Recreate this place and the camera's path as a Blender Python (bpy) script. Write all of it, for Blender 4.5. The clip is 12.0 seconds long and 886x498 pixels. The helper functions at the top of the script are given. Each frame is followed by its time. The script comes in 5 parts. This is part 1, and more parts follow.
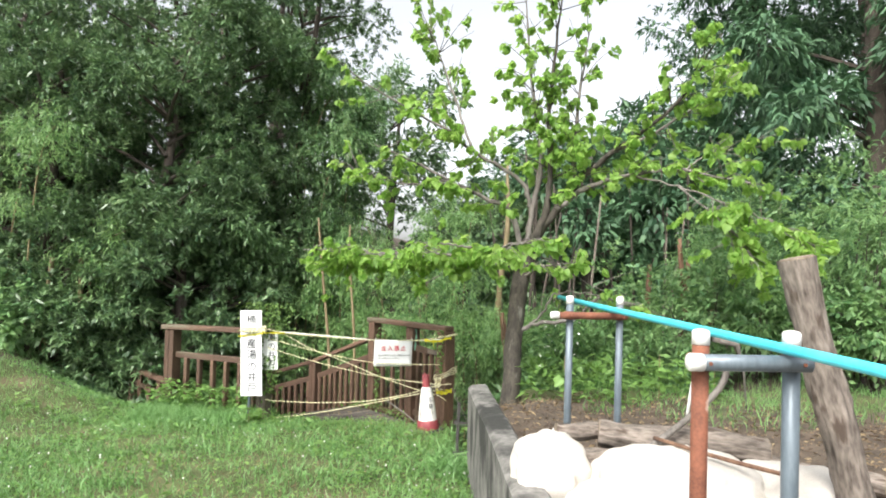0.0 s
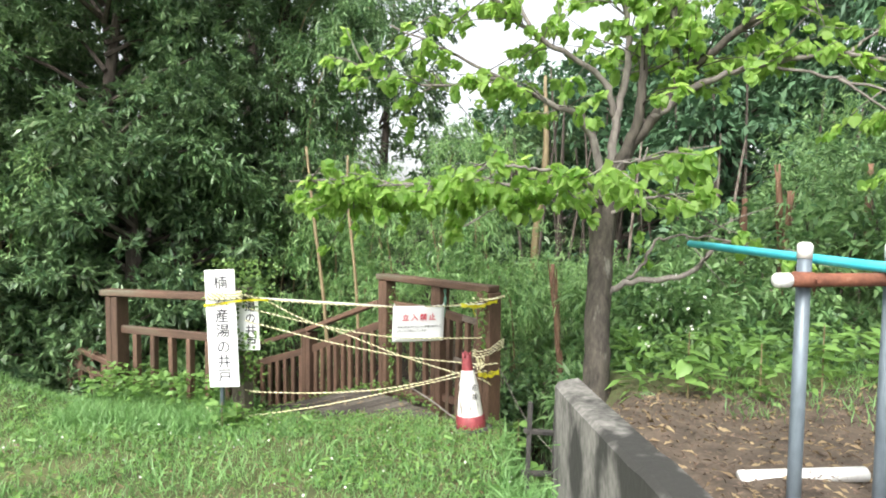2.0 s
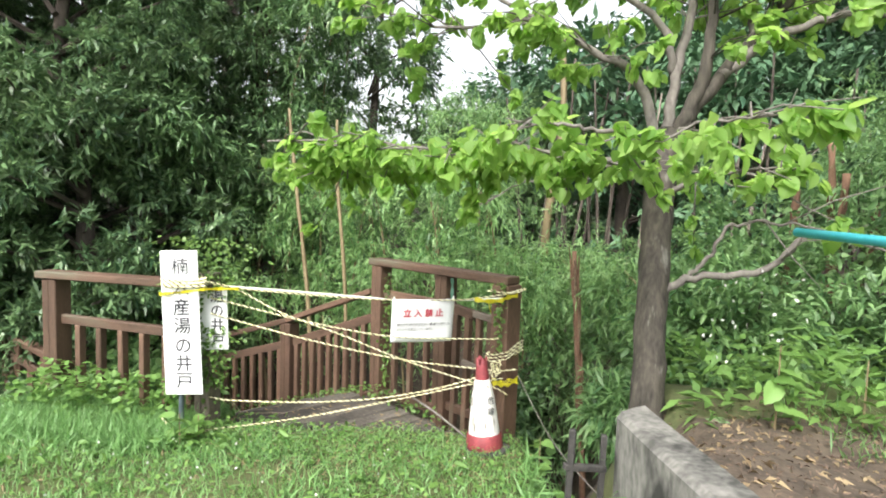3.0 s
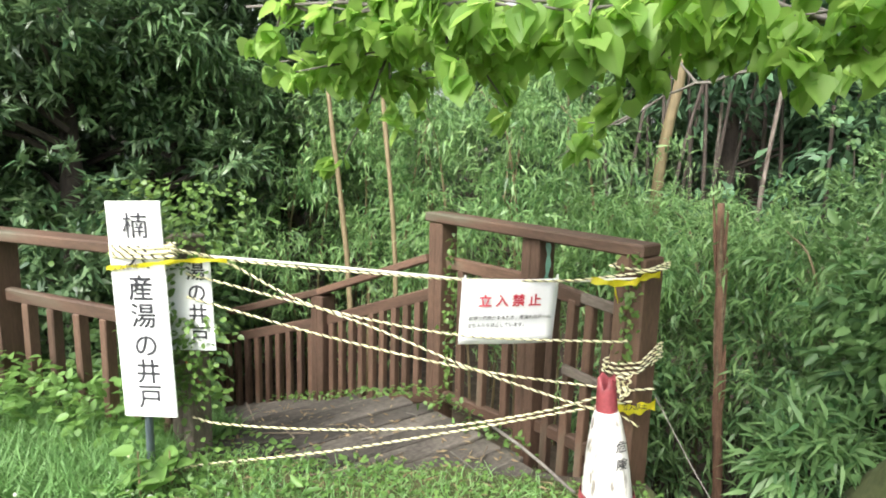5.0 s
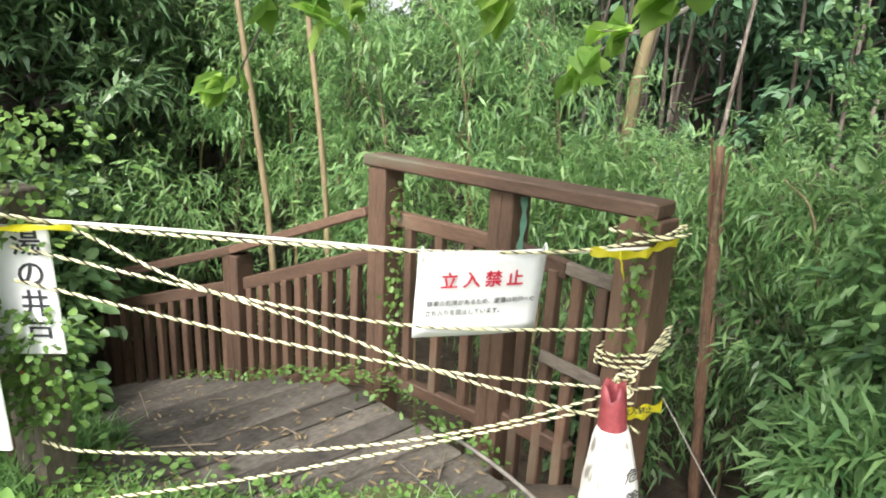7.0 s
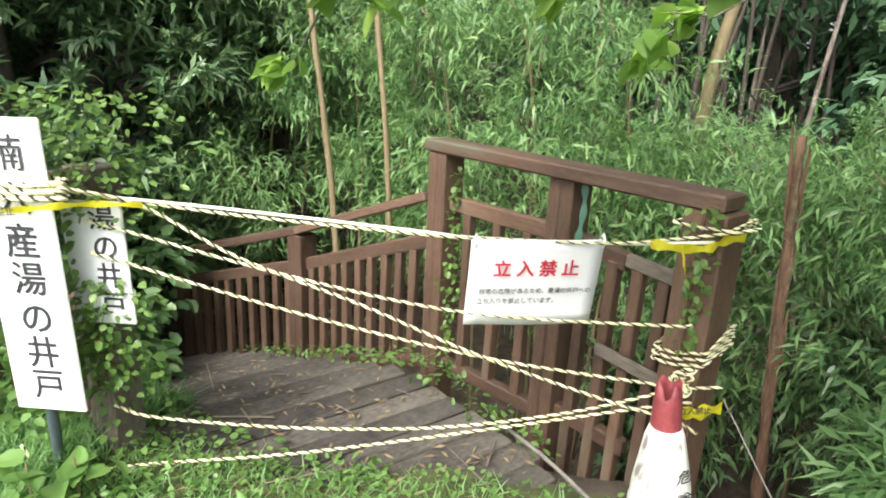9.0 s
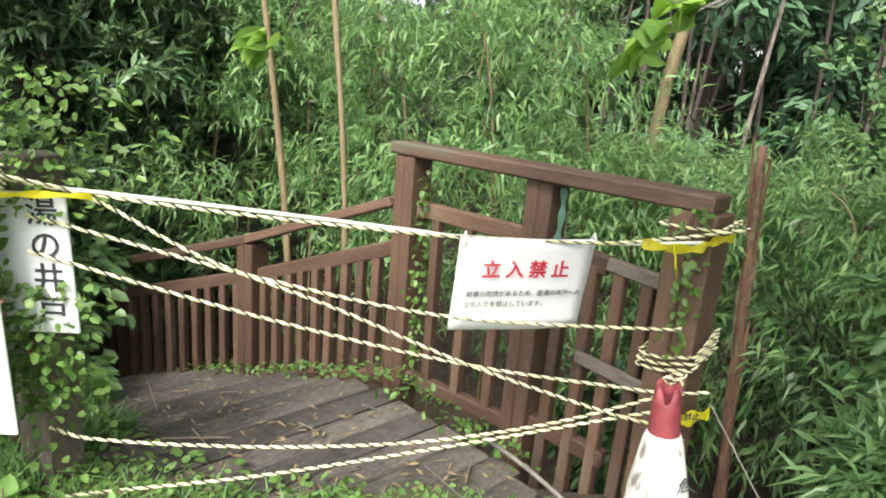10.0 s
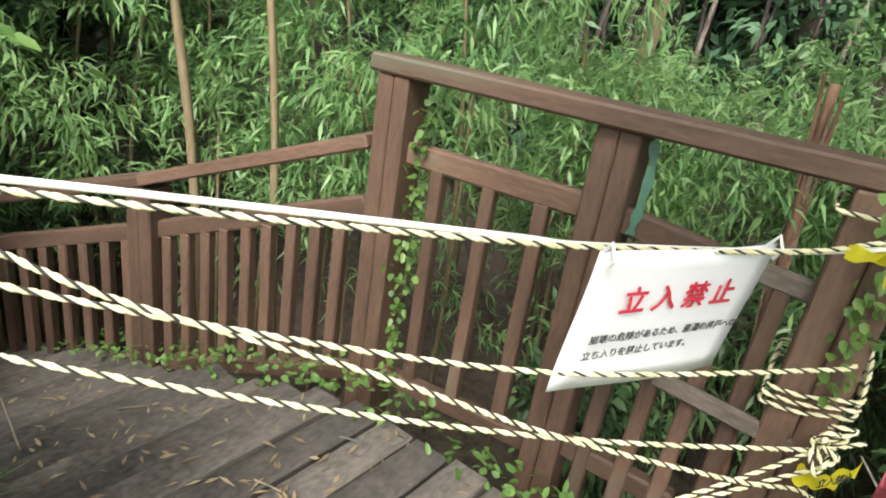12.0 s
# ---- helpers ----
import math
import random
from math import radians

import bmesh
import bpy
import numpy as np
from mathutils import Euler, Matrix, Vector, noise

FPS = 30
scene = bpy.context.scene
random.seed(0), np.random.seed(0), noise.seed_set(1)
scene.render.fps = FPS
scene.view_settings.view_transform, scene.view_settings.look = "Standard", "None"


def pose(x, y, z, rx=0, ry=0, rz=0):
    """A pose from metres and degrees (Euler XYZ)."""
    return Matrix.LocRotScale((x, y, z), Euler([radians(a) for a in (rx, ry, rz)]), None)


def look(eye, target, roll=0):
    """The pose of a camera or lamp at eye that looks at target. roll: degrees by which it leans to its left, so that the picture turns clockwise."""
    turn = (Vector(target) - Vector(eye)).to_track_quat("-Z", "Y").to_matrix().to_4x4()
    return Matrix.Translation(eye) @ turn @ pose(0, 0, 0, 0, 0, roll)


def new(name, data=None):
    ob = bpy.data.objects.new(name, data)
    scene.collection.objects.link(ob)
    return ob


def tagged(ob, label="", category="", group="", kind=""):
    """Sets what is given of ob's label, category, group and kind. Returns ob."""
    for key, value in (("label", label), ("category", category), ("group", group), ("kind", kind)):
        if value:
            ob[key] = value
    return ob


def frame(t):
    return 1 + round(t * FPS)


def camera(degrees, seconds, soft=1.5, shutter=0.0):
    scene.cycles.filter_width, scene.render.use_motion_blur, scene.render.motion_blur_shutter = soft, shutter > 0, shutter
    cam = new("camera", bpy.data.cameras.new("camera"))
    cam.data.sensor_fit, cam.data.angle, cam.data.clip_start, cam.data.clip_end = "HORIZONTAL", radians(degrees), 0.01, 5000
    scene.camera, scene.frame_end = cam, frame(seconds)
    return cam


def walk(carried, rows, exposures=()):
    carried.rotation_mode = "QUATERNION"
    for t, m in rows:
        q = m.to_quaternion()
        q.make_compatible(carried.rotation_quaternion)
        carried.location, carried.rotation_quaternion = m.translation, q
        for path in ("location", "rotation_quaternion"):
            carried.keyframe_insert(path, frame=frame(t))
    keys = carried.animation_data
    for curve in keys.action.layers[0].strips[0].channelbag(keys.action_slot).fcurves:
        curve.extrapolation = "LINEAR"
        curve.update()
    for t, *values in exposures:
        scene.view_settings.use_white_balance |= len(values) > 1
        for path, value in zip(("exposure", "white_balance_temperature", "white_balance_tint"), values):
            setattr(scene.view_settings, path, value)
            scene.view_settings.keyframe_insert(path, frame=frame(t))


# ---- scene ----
cam = camera(71.1, 12.0, soft=1.9)
PATH = [  # seconds, eye, target, roll
    (0, (0.875, 0.905, 1.698), (0.616, 2.887, 1.763), 1.4),
    (0.2, (0.778, 1.086, 1.674), (0.607, 3.075, 1.786), 2.2),
    (0.5, (0.658, 1.333, 1.686), (0.513, 3.328, 1.706), 1.5),
    (1, (0.5, 1.825, 1.679), (0.275, 3.812, 1.642), 0.5),
    (1.5, (0.27, 2.253, 1.647), (0.065, 4.24, 1.539), 0.5),
    (2, (0.168, 2.736, 1.631), (-0.036, 4.723, 1.523), 0.4),
    (2.5, (-0.057, 3.12, 1.614), (-0.187, 5.108, 1.44), 1.1),
    (3, (-0.111, 3.583, 1.587), (-0.256, 5.57, 1.419), 1.8),
    (3.5, (-0.293, 3.982, 1.545), (-0.463, 5.959, 1.29), 2.2),
    (3.7, (-0.316, 4.131, 1.539), (-0.483, 6.102, 1.245), 1.9),
    (5.3, (-0.437, 5.213, 1.444), (-0.775, 7.152, 1.084), 1.7),
    (5.5, (-0.473, 5.305, 1.434), (-0.799, 7.236, 1.03), 2.1),
    (6, (-0.55, 5.491, 1.417), (-0.692, 7.437, 0.975), 3.6),
    (6.5, (-0.486, 5.702, 1.413), (-0.602, 7.638, 0.925), 3.8),
    (7, (-0.555, 5.762, 1.411), (-0.653, 7.688, 0.884), 2.8),
    (7.5, (-0.611, 5.783, 1.42), (-0.794, 7.691, 0.851), 2.3),
    (7.7, (-0.65, 5.784, 1.416), (-0.982, 7.669, 0.835), 2.5),
    (9.5, (-0.49, 5.777, 1.41), (-0.748, 7.673, 0.829), 3.7),
    (10, (-0.672, 5.858, 1.311), (-0.778, 7.79, 0.806), 4.7),
    (10.5, (-0.786, 6.025, 1.316), (-0.873, 7.932, 0.719), 7.3),
    (11, (-0.896, 6.255, 1.261), (-1.044, 8.157, 0.659), 7.6),
    (11.5, (-1.05, 6.442, 1.275), (-0.912, 8.329, 0.638), 8.6),
    (12, (-1.10, 6.67, 1.238), (-0.812, 8.505, 0.497), 9.1),
]
walk(cam, [(t, look(eye, target, roll)) for t, eye, target, roll in PATH],
     exposures=[(0, 1.2), (2.5, 1.36), (5.5, 1.34), (9.5, 1.25), (12, 1.08)])

# ---- world, sun, exposure ----
world = bpy.data.worlds.new("world")
scene.world = world
world.use_nodes = True
wn = world.node_tree.nodes
sky = wn.new("ShaderNodeTexSky")
sky.sky_type, sky.sun_disc = "NISHITA", False
sky.sun_elevation, sky.sun_rotation = radians(47), radians(202)
sky.air_density, sky.dust_density = 1.0, 4.0
grey = wn.new("ShaderNodeHueSaturation")
grey.inputs["Saturation"].default_value = 0.22
world.node_tree.links.new(sky.outputs[0], grey.inputs["Color"])
world.node_tree.links.new(grey.outputs[0], wn["Background"].inputs["Color"])
wn["Background"].inputs["Strength"].default_value = 0.15
sun_data = bpy.data.lights.new("sun", "SUN")
sun_data.energy, sun_data.angle, sun_data.color = 2.2, radians(25), (1.0, 0.96, 0.9)
sun = new("sun", sun_data)
sun.matrix_world = look((-4, -10, 11.5), (0, 0, 0))

rng = np.random.default_rng(7)
rnd = random.Random(11)


# ---- materials ----
def node_mat(name):
    m = bpy.data.materials.new(name)
    m.use_nodes = True
    return m, m.node_tree.nodes, m.node_tree.links, m.node_tree.nodes["Principled BSDF"]


def surface(name, dark, light, scale=6.0, rough=0.8, bump=0.3, fine=60.0, stretch=(1, 1, 1), spots=None, metal=0.0, vary=0.0, spot_scale=3.0, spot_at=0.58):
    """Two scales of noise between two colours, with optional stains of a third colour."""
    m, n, l, p = node_mat(name)
    co = n.new("ShaderNodeTexCoord")
    mp = n.new("ShaderNodeMapping")
    mp.inputs["Scale"].default_value = stretch
    l.new(co.outputs["Object"], mp.inputs[0])
    a, b = n.new("ShaderNodeTexNoise"), n.new("ShaderNodeTexNoise")
    for t, s, d in ((a, scale, 6), (b, fine, 4)):
        t.inputs["Scale"].default_value, t.inputs["Detail"].default_value = s, d
        l.new(mp.outputs[0], t.inputs["Vector"])
    add = n.new("ShaderNodeMix")
    add.inputs[0].default_value = 0.4
    l.new(a.outputs[0], add.inputs[2])
    l.new(b.outputs[0], add.inputs[3])
    ramp = n.new("ShaderNodeValToRGB")
    ramp.color_ramp.elements[0].position, ramp.color_ramp.elements[1].position = 0.33, 0.68
    ramp.color_ramp.elements[0].color, ramp.color_ramp.elements[1].color = (*dark, 1), (*light, 1)
    l.new(add.outputs[0], ramp.inputs[0])
    out = ramp.outputs[0]
    if spots:
        c = n.new("ShaderNodeTexNoise")
        c.inputs["Scale"].default_value, c.inputs["Detail"].default_value = spot_scale, 8
        l.new(mp.outputs[0], c.inputs["Vector"])
        r2 = n.new("ShaderNodeValToRGB")
        r2.color_ramp.elements[0].position, r2.color_ramp.elements[1].position = spot_at, spot_at + 0.1
        l.new(c.outputs[0], r2.inputs[0])
        mix = n.new("ShaderNodeMixRGB")
        mix.inputs[2].default_value = (*spots, 1)
        l.new(r2.outputs[0], mix.inputs[0])
        l.new(out, mix.inputs[1])
        out = mix.outputs[0]
    if vary:
        oi = n.new("ShaderNodeObjectInfo")
        hs = n.new("ShaderNodeHueSaturation")
        mr = n.new("ShaderNodeMapRange")
        mr.inputs[3].default_value, mr.inputs[4].default_value = 1 - vary, 1 + vary
        l.new(oi.outputs["Random"], mr.inputs[0])
        l.new(mr.outputs[0], hs.inputs["Value"])
        l.new(out, hs.inputs["Color"])
        out = hs.outputs[0]
    l.new(out, p.inputs["Base Color"])
    p.inputs["Roughness"].default_value, p.inputs["Metallic"].default_value = rough, metal
    bp = n.new("ShaderNodeBump")
    bp.inputs["Strength"].default_value, bp.inputs["Distance"].default_value = bump, 0.01
    l.new(add.outputs[0], bp.inputs["Height"])
    l.new(bp.outputs[0], p.inputs["Normal"])
    return m


def leaf_mat(name, dark, light, through_light=0.35, rough=0.45, clump=1.6, dry=None):
    """Leaf colour varied leaf by leaf and clump by clump; part of the light passes through."""
    m, n, l, p = node_mat(name)
    g = n.new("ShaderNodeNewGeometry")
    co = n.new("ShaderNodeTexCoord")
    ns = n.new("ShaderNodeTexNoise")
    ns.inputs["Scale"].default_value = clump
    l.new(co.outputs["Object"], ns.inputs["Vector"])
    mix = n.new("ShaderNodeMix")
    mix.inputs[0].default_value = 0.5
    l.new(g.outputs["Random Per Island"], mix.inputs[2])
    l.new(ns.outputs[0], mix.inputs[3])
    ramp = n.new("ShaderNodeValToRGB")
    e = ramp.color_ramp.elements
    e[0].position, e[1].position = 0.2, 0.8
    e[0].color, e[1].color = (*dark, 1), (*light, 1)
    if dry:
        x = e.new(0.97)
        x.color = (*dry, 1)
        e[1].position = 0.74
    l.new(mix.outputs[0], ramp.inputs[0])
    l.new(ramp.outputs[0], p.inputs["Base Color"])
    p.inputs["Roughness"].default_value = rough
    tr = n.new("ShaderNodeBsdfTranslucent")
    gm = n.new("ShaderNodeHueSaturation")
    gm.inputs["Hue"].default_value, gm.inputs["Value"].default_value = 0.485, 1.3
    l.new(ramp.outputs[0], gm.inputs["Color"])
    l.new(gm.outputs[0], tr.inputs["Color"])
    ms = n.new("ShaderNodeMixShader")
    ms.inputs[0].default_value = through_light
    l.new(p.outputs[0], ms.inputs[1])
    l.new(tr.outputs[0], ms.inputs[2])
    l.new(ms.outputs[0], n["Material Output"].inputs["Surface"])
    return m


M_GROUND = surface("lawn_soil", (0.045, 0.06, 0.02), (0.12, 0.13, 0.05), 3, 0.95, 0.6, 40, spots=(0.16, 0.12, 0.075), spot_scale=1.3)
M_SOIL = surface("dry_soil", (0.035, 0.026, 0.019), (0.13, 0.098, 0.07), 9, 0.95, 0.8, 45)
M_WALL = surface("stained_concrete", (0.04, 0.04, 0.036), (0.25, 0.24, 0.22), 7.0, 0.9, 0.9, 40, stretch=(1, 1, 0.55), spots=(0.028, 0.028, 0.025), spot_scale=3.6, spot_at=0.5)
M_FENCE = surface("brown_stained_wood", (0.058, 0.034, 0.022), (0.146, 0.085, 0.056), 9, 0.65, 0.35, 90, stretch=(1, 1, 0.25), spots=(0.125, 0.115, 0.08), spot_scale=4, spot_at=0.6, vary=0.25)
M_GREYWOOD = surface("weathered_wood", (0.07, 0.056, 0.044), (0.2, 0.165, 0.135), 7, 0.85, 0.5, 70, stretch=(1, 1, 0.4), vary=0.2)
M_DECK = surface("damp_deck_board", (0.02, 0.017, 0.014), (0.15, 0.132, 0.112), 3.5, 0.75, 0.6, 55, stretch=(0.6, 4, 1), spots=(0.045, 0.055, 0.02), spot_scale=2.2, spot_at=0.6, vary=0.4)
M_BARK = surface("grey_brown_bark", (0.016, 0.014, 0.011), (0.085, 0.074, 0.058), 26, 0.9, 1.0, 70, stretch=(1, 1, 0.3), spots=(0.17, 0.165, 0.14), spot_scale=16, spot_at=0.62)
M_TWIG = surface("pale_grey_twig", (0.08, 0.07, 0.062), (0.23, 0.21, 0.185), 14, 0.85, 0.4, 60, stretch=(1, 1, 0.4))
M_DARKBARK = surface("dark_bark", (0.03, 0.024, 0.02), (0.10, 0.08, 0.065), 8, 0.95, 0.7, 50, stretch=(1, 1, 0.3))
M_CULM = surface("dry_bamboo_culm", (0.13, 0.10, 0.05), (0.27, 0.21, 0.12), 6, 0.6, 0.2, 60, stretch=(1, 1, 0.2))
M_REDBARK = surface("peeling_red_bark", (0.07, 0.035, 0.022), (0.23, 0.135, 0.085), 22, 0.95, 0.9, 90, stretch=(1, 1, 0.2))
M_LOG = surface("old_log_bark", (0.04, 0.03, 0.023), (0.31, 0.265, 0.225), 26, 0.9, 1.0, 70, stretch=(1, 1, 0.3), spots=(0.07, 0.05, 0.037), spot_scale=20, spot_at=0.57, vary=0.12)
M_LOGEND = surface("sawn_log_end", (0.11, 0.085, 0.06), (0.28, 0.225, 0.165), 25, 0.85, 0.3, 90)
M_SACK = surface("white_sack_cloth", (0.44, 0.40, 0.35), (0.60, 0.57, 0.52), 3, 0.75, 0.25, 120, spots=(0.40, 0.35, 0.29), spot_scale=4.5, spot_at=0.6)
M_STEEL = surface("galvanised_pipe", (0.09, 0.115, 0.135), (0.175, 0.215, 0.245), 7, 0.45, 0.1, 60, stretch=(1, 1, 0.3), metal=0.2, spots=(0.5, 0.53, 0.55), spot_scale=7, spot_at=0.66)
M_RUST = surface("rusty_pipe", (0.10, 0.035, 0.02), (0.24, 0.09, 0.05), 12, 0.85, 0.4, 80, spots=(0.42, 0.36, 0.3), spot_scale=6, spot_at=0.62)
M_CAP = surface("white_plastic_cap", (0.6, 0.6, 0.57), (0.8, 0.8, 0.78), 15, 0.5, 0.1)
M_BLUE = surface("light_blue_coated_pole", (0.05, 0.50, 0.62), (0.10, 0.62, 0.72), 10, 0.35, 0.05, 60)
M_SIGN = surface("white_sign_board", (0.74, 0.75, 0.75), (0.83, 0.84, 0.84), 5, 0.4, 0.05, 50)
M_PAPER = surface("white_laminated_paper", (0.78, 0.78, 0.80), (0.84, 0.84, 0.86), 3, 0.35, 0.05)
M_BLACK = surface("black_print", (0.02, 0.02, 0.025), (0.05, 0.05, 0.06), 20, 0.5, 0.05)
M_RED = surface("red_print", (0.5, 0.02, 0.05), (0.6, 0.04, 0.07), 20, 0.5, 0.05)
M_CONERED = surface("faded_red_plastic", (0.15, 0.025, 0.033), (0.31, 0.06, 0.068), 12, 0.55, 0.2, 60)
M_CONEWHITE = surface("dirty_white_sleeve", (0.62, 0.60, 0.56), (0.80, 0.79, 0.76), 7, 0.6, 0.4, 50, stretch=(1, 1, 0.3), spots=(0.2, 0.18, 0.155), spot_scale=24, spot_at=0.57)
M_RUBBER = surface("black_rubber", (0.02, 0.02, 0.02), (0.06, 0.055, 0.05), 14, 0.8, 0.3)
M_ROPEY = surface("pale_yellow_rope", (0.60, 0.55, 0.28), (0.80, 0.77, 0.55), 18, 0.7, 0.3, 160)
M_ROPEK = surface("black_rope", (0.015, 0.015, 0.015), (0.05, 0.045, 0.04), 30, 0.8, 0.3, 160)
M_CORD = surface("white_cord", (0.66, 0.66, 0.58), (0.8, 0.8, 0.72), 18, 0.6, 0.2, 120)
M_TAPE = surface("yellow_barrier_tape", (0.66, 0.60, 0.02), (0.80, 0.74, 0.05), 14, 0.35, 0.1, 60)
M_STRAP = surface("pale_green_strap", (0.10, 0.24, 0.17), (0.16, 0.33, 0.24), 12, 0.5, 0.1)
M_LITTER = surface("dead_leaf_litter", (0.05, 0.035, 0.02), (0.22, 0.16, 0.10), 30, 0.95, 0.8, 90)

L_DARK = leaf_mat("dark_evergreen_leaf", (0.034, 0.085, 0.038), (0.17, 0.275, 0.12), 0.25, 0.36, 1.3, dry=(0.19, 0.19, 0.085))
L_TALL = leaf_mat("tall_bamboo_leaf", (0.036, 0.095, 0.038), (0.18, 0.31, 0.125), 0.3, 0.4, 1.2, dry=(0.2, 0.24, 0.1))
L_CEDAR = leaf_mat("cedar_leaf", (0.035, 0.095, 0.05), (0.115, 0.22, 0.105), 0.15, 0.6, 0.9)
L_BAMBOO = leaf_mat("bamboo_leaf", (0.06, 0.155, 0.05), (0.28, 0.45, 0.175), 0.42, 0.42, 2.2, dry=(0.33, 0.37, 0.15))
L_BUSH = leaf_mat("bush_leaf", (0.06, 0.15, 0.055), (0.24, 0.39, 0.155), 0.4, 0.42, 2.0)
L_TREE = leaf_mat("fresh_round_leaf", (0.15, 0.31, 0.055), (0.35, 0.54, 0.14), 0.64, 0.5, 2.0)
L_GRASS = leaf_mat("grass_blade", (0.085, 0.20, 0.055), (0.23, 0.42, 0.15), 0.35, 0.5, 0.9, dry=(0.31, 0.36, 0.18))
L_WEED = leaf_mat("weed_leaf", (0.085, 0.18, 0.04), (0.21, 0.37, 0.10), 0.4, 0.45, 2.0)
L_IVY = leaf_mat("ivy_leaf", (0.065, 0.14, 0.03), (0.19, 0.31, 0.08), 0.3, 0.4, 4.0)
L_DRY = leaf_mat("dry_grass", (0.16, 0.11, 0.06), (0.36, 0.28, 0.16), 0.2, 0.8, 3.0)
L_CHIP = leaf_mat("bark_chip", (0.045, 0.03, 0.02), (0.17, 0.12, 0.085), 0.05, 0.9, 3.0)
L_FLOWER = leaf_mat("white_petal", (0.6, 0.6, 0.55), (0.8, 0.8, 0.76), 0.3, 0.6, 3.0)
L_RED = leaf_mat("red_young_leaf", (0.25, 0.05, 0.03), (0.36, 0.1, 0.05), 0.3, 0.5, 3.0)


# ---- mesh helpers ----
def link_bm(name, bm, mat, parent=None, smooth=False, label=""):
    me = bpy.data.meshes.new(name)
    bm.to_mesh(me)
    bm.free()
    for m in (mat if isinstance(mat, (list, tuple)) else [mat]):
        me.materials.append(m)
    if smooth:
        me.polygons.foreach_set("use_smooth", [True] * len(me.polygons))
    ob = new(name, me)
    ob.parent = parent
    if label:
        ob["label"] = label
    return ob


def part(name, bm, mat, parent, label="", smooth=False):
    return link_bm(name, bm, mat, parent, smooth, label)


def thing(name, at=(0, 0, 0), label="", category="", group="", kind=""):
    e = new(name)
    e.location = at
    e.empty_display_size = 0.1
    return tagged(e, label, category, group, kind)


def box(bm, size, m=None, bevel=0.006, rough=0.0):
    """A bevelled box of that size, its middle at m's place."""
    r = bmesh.ops.create_cube(bm, size=1.0)
    vs = r["verts"]
    bmesh.ops.scale(bm, vec=size, verts=vs)
    if bevel:
        es = list({e for v in vs for e in v.link_edges})
        vs = list({v for f in bmesh.ops.bevel(bm, geom=es, offset=bevel, segments=1, affect="EDGES", profile=0.5)["faces"] for v in f.verts} | {v for v in vs if v.is_valid})
    if rough:
        for v in vs:
            v.co += Vector((rnd.uniform(-rough, rough) for _ in range(3)))
    if m is not None:
        bmesh.ops.transform(bm, matrix=m, verts=vs)
    return vs


def along(p, q, up=(0, 0, 1)):
    """A frame at the middle of p and q, whose z runs from p to q."""
    p, q = Vector(p), Vector(q)
    z = (q - p).normalized()
    x = Vector(up).cross(z)
    x = x.normalized() if x.length > 1e-4 else Vector((1, 0, 0))
    y = z.cross(x)
    m = Matrix((x, y, z)).transposed().to_4x4()
    m.translation = (p + q) / 2
    return m, (q - p).length


def beam(name, p, q, w, h, mat, parent, bevel=0.008, turn=0.0, label="", rough=0.0015):
    """A timber from p to q; its mesh lies along its own z."""
    m, n = along(p, q)
    m = m @ pose(0, 0, 0, 0, 0, turn)
    bm = bmesh.new()
    box(bm, (w, h, n), None, bevel, rough)
    ob = part(name, bm, mat, parent, label)
    base = parent.matrix_basis if parent else Matrix()
    if parent and parent.parent:
        base = parent.parent.matrix_basis @ base
    ob.matrix_basis = base.inverted() @ m
    return ob


def tube(bm, pts, radii, sides=8, wobble=0.0, cap=True, seed=0):
    """A tapered tube through pts."""
    pts = [Vector(p) for p in pts]
    r = random.Random(seed)
    rings, x = [], None
    for i, p in enumerate(pts):
        d = (pts[min(i + 1, len(pts) - 1)] - pts[max(i - 1, 0)]).normalized()
        if x is None:
            x = d.orthogonal().normalized()
        x = (x - d * x.dot(d)).normalized()
        y = d.cross(x)
        rings.append([bm.verts.new(p + (x * math.cos(a) + y * math.sin(a)) * radii[i] * (1 + r.uniform(-wobble, wobble)))
                      for a in (2 * math.pi * k / sides for k in range(sides))])
    for a, b in zip(rings, rings[1:]):
        for k in range(sides):
            bm.faces.new((a[k], a[(k + 1) % sides], b[(k + 1) % sides], b[k]))
    if cap:
        bm.faces.new(rings[0][::-1])
        bm.faces.new(rings[-1])
    return rings


def smooth_path(pts, n=6):
    """Points along a Catmull-Rom curve through pts."""
    pts = [Vector(p) for p in pts]
    q = [2 * pts[0] - pts[1]] + pts + [2 * pts[-1] - pts[-2]]
    out = []
    for i in range(1, len(q) - 2):
        a, b, c, d = q[i - 1:i + 3]
        for k in range(n):
            t = k / n
            out.append(0.5 * (2 * b + (c - a) * t + (2 * a - 5 * b + 4 * c - d) * t * t + (3 * b - a - 3 * c + d) * t ** 3))
    return out + [pts[-1]]


def lerp_list(values, n):
    xs = np.linspace(0, 1, n)
    return list(np.interp(xs, np.linspace(0, 1, len(values)), values))


def lathe(bm, profile, sides=24, m=None):
    rings = []
    for r, z in profile:
        rings.append([bm.verts.new((r * math.cos(2 * math.pi * k / sides), r * math.sin(2 * math.pi * k / sides), z)) for k in range(sides)])
    for a, b in zip(rings, rings[1:]):
        for k in range(sides):
            bm.faces.new((a[k], a[(k + 1) % sides], b[(k + 1) % sides], b[k]))
    if m is not None:
        bmesh.ops.transform(bm, matrix=m, verts=[v for r in rings for v in r])
    return rings


def unit(v):
    return v / np.maximum(np.linalg.norm(v, axis=1, keepdims=True), 1e-6)


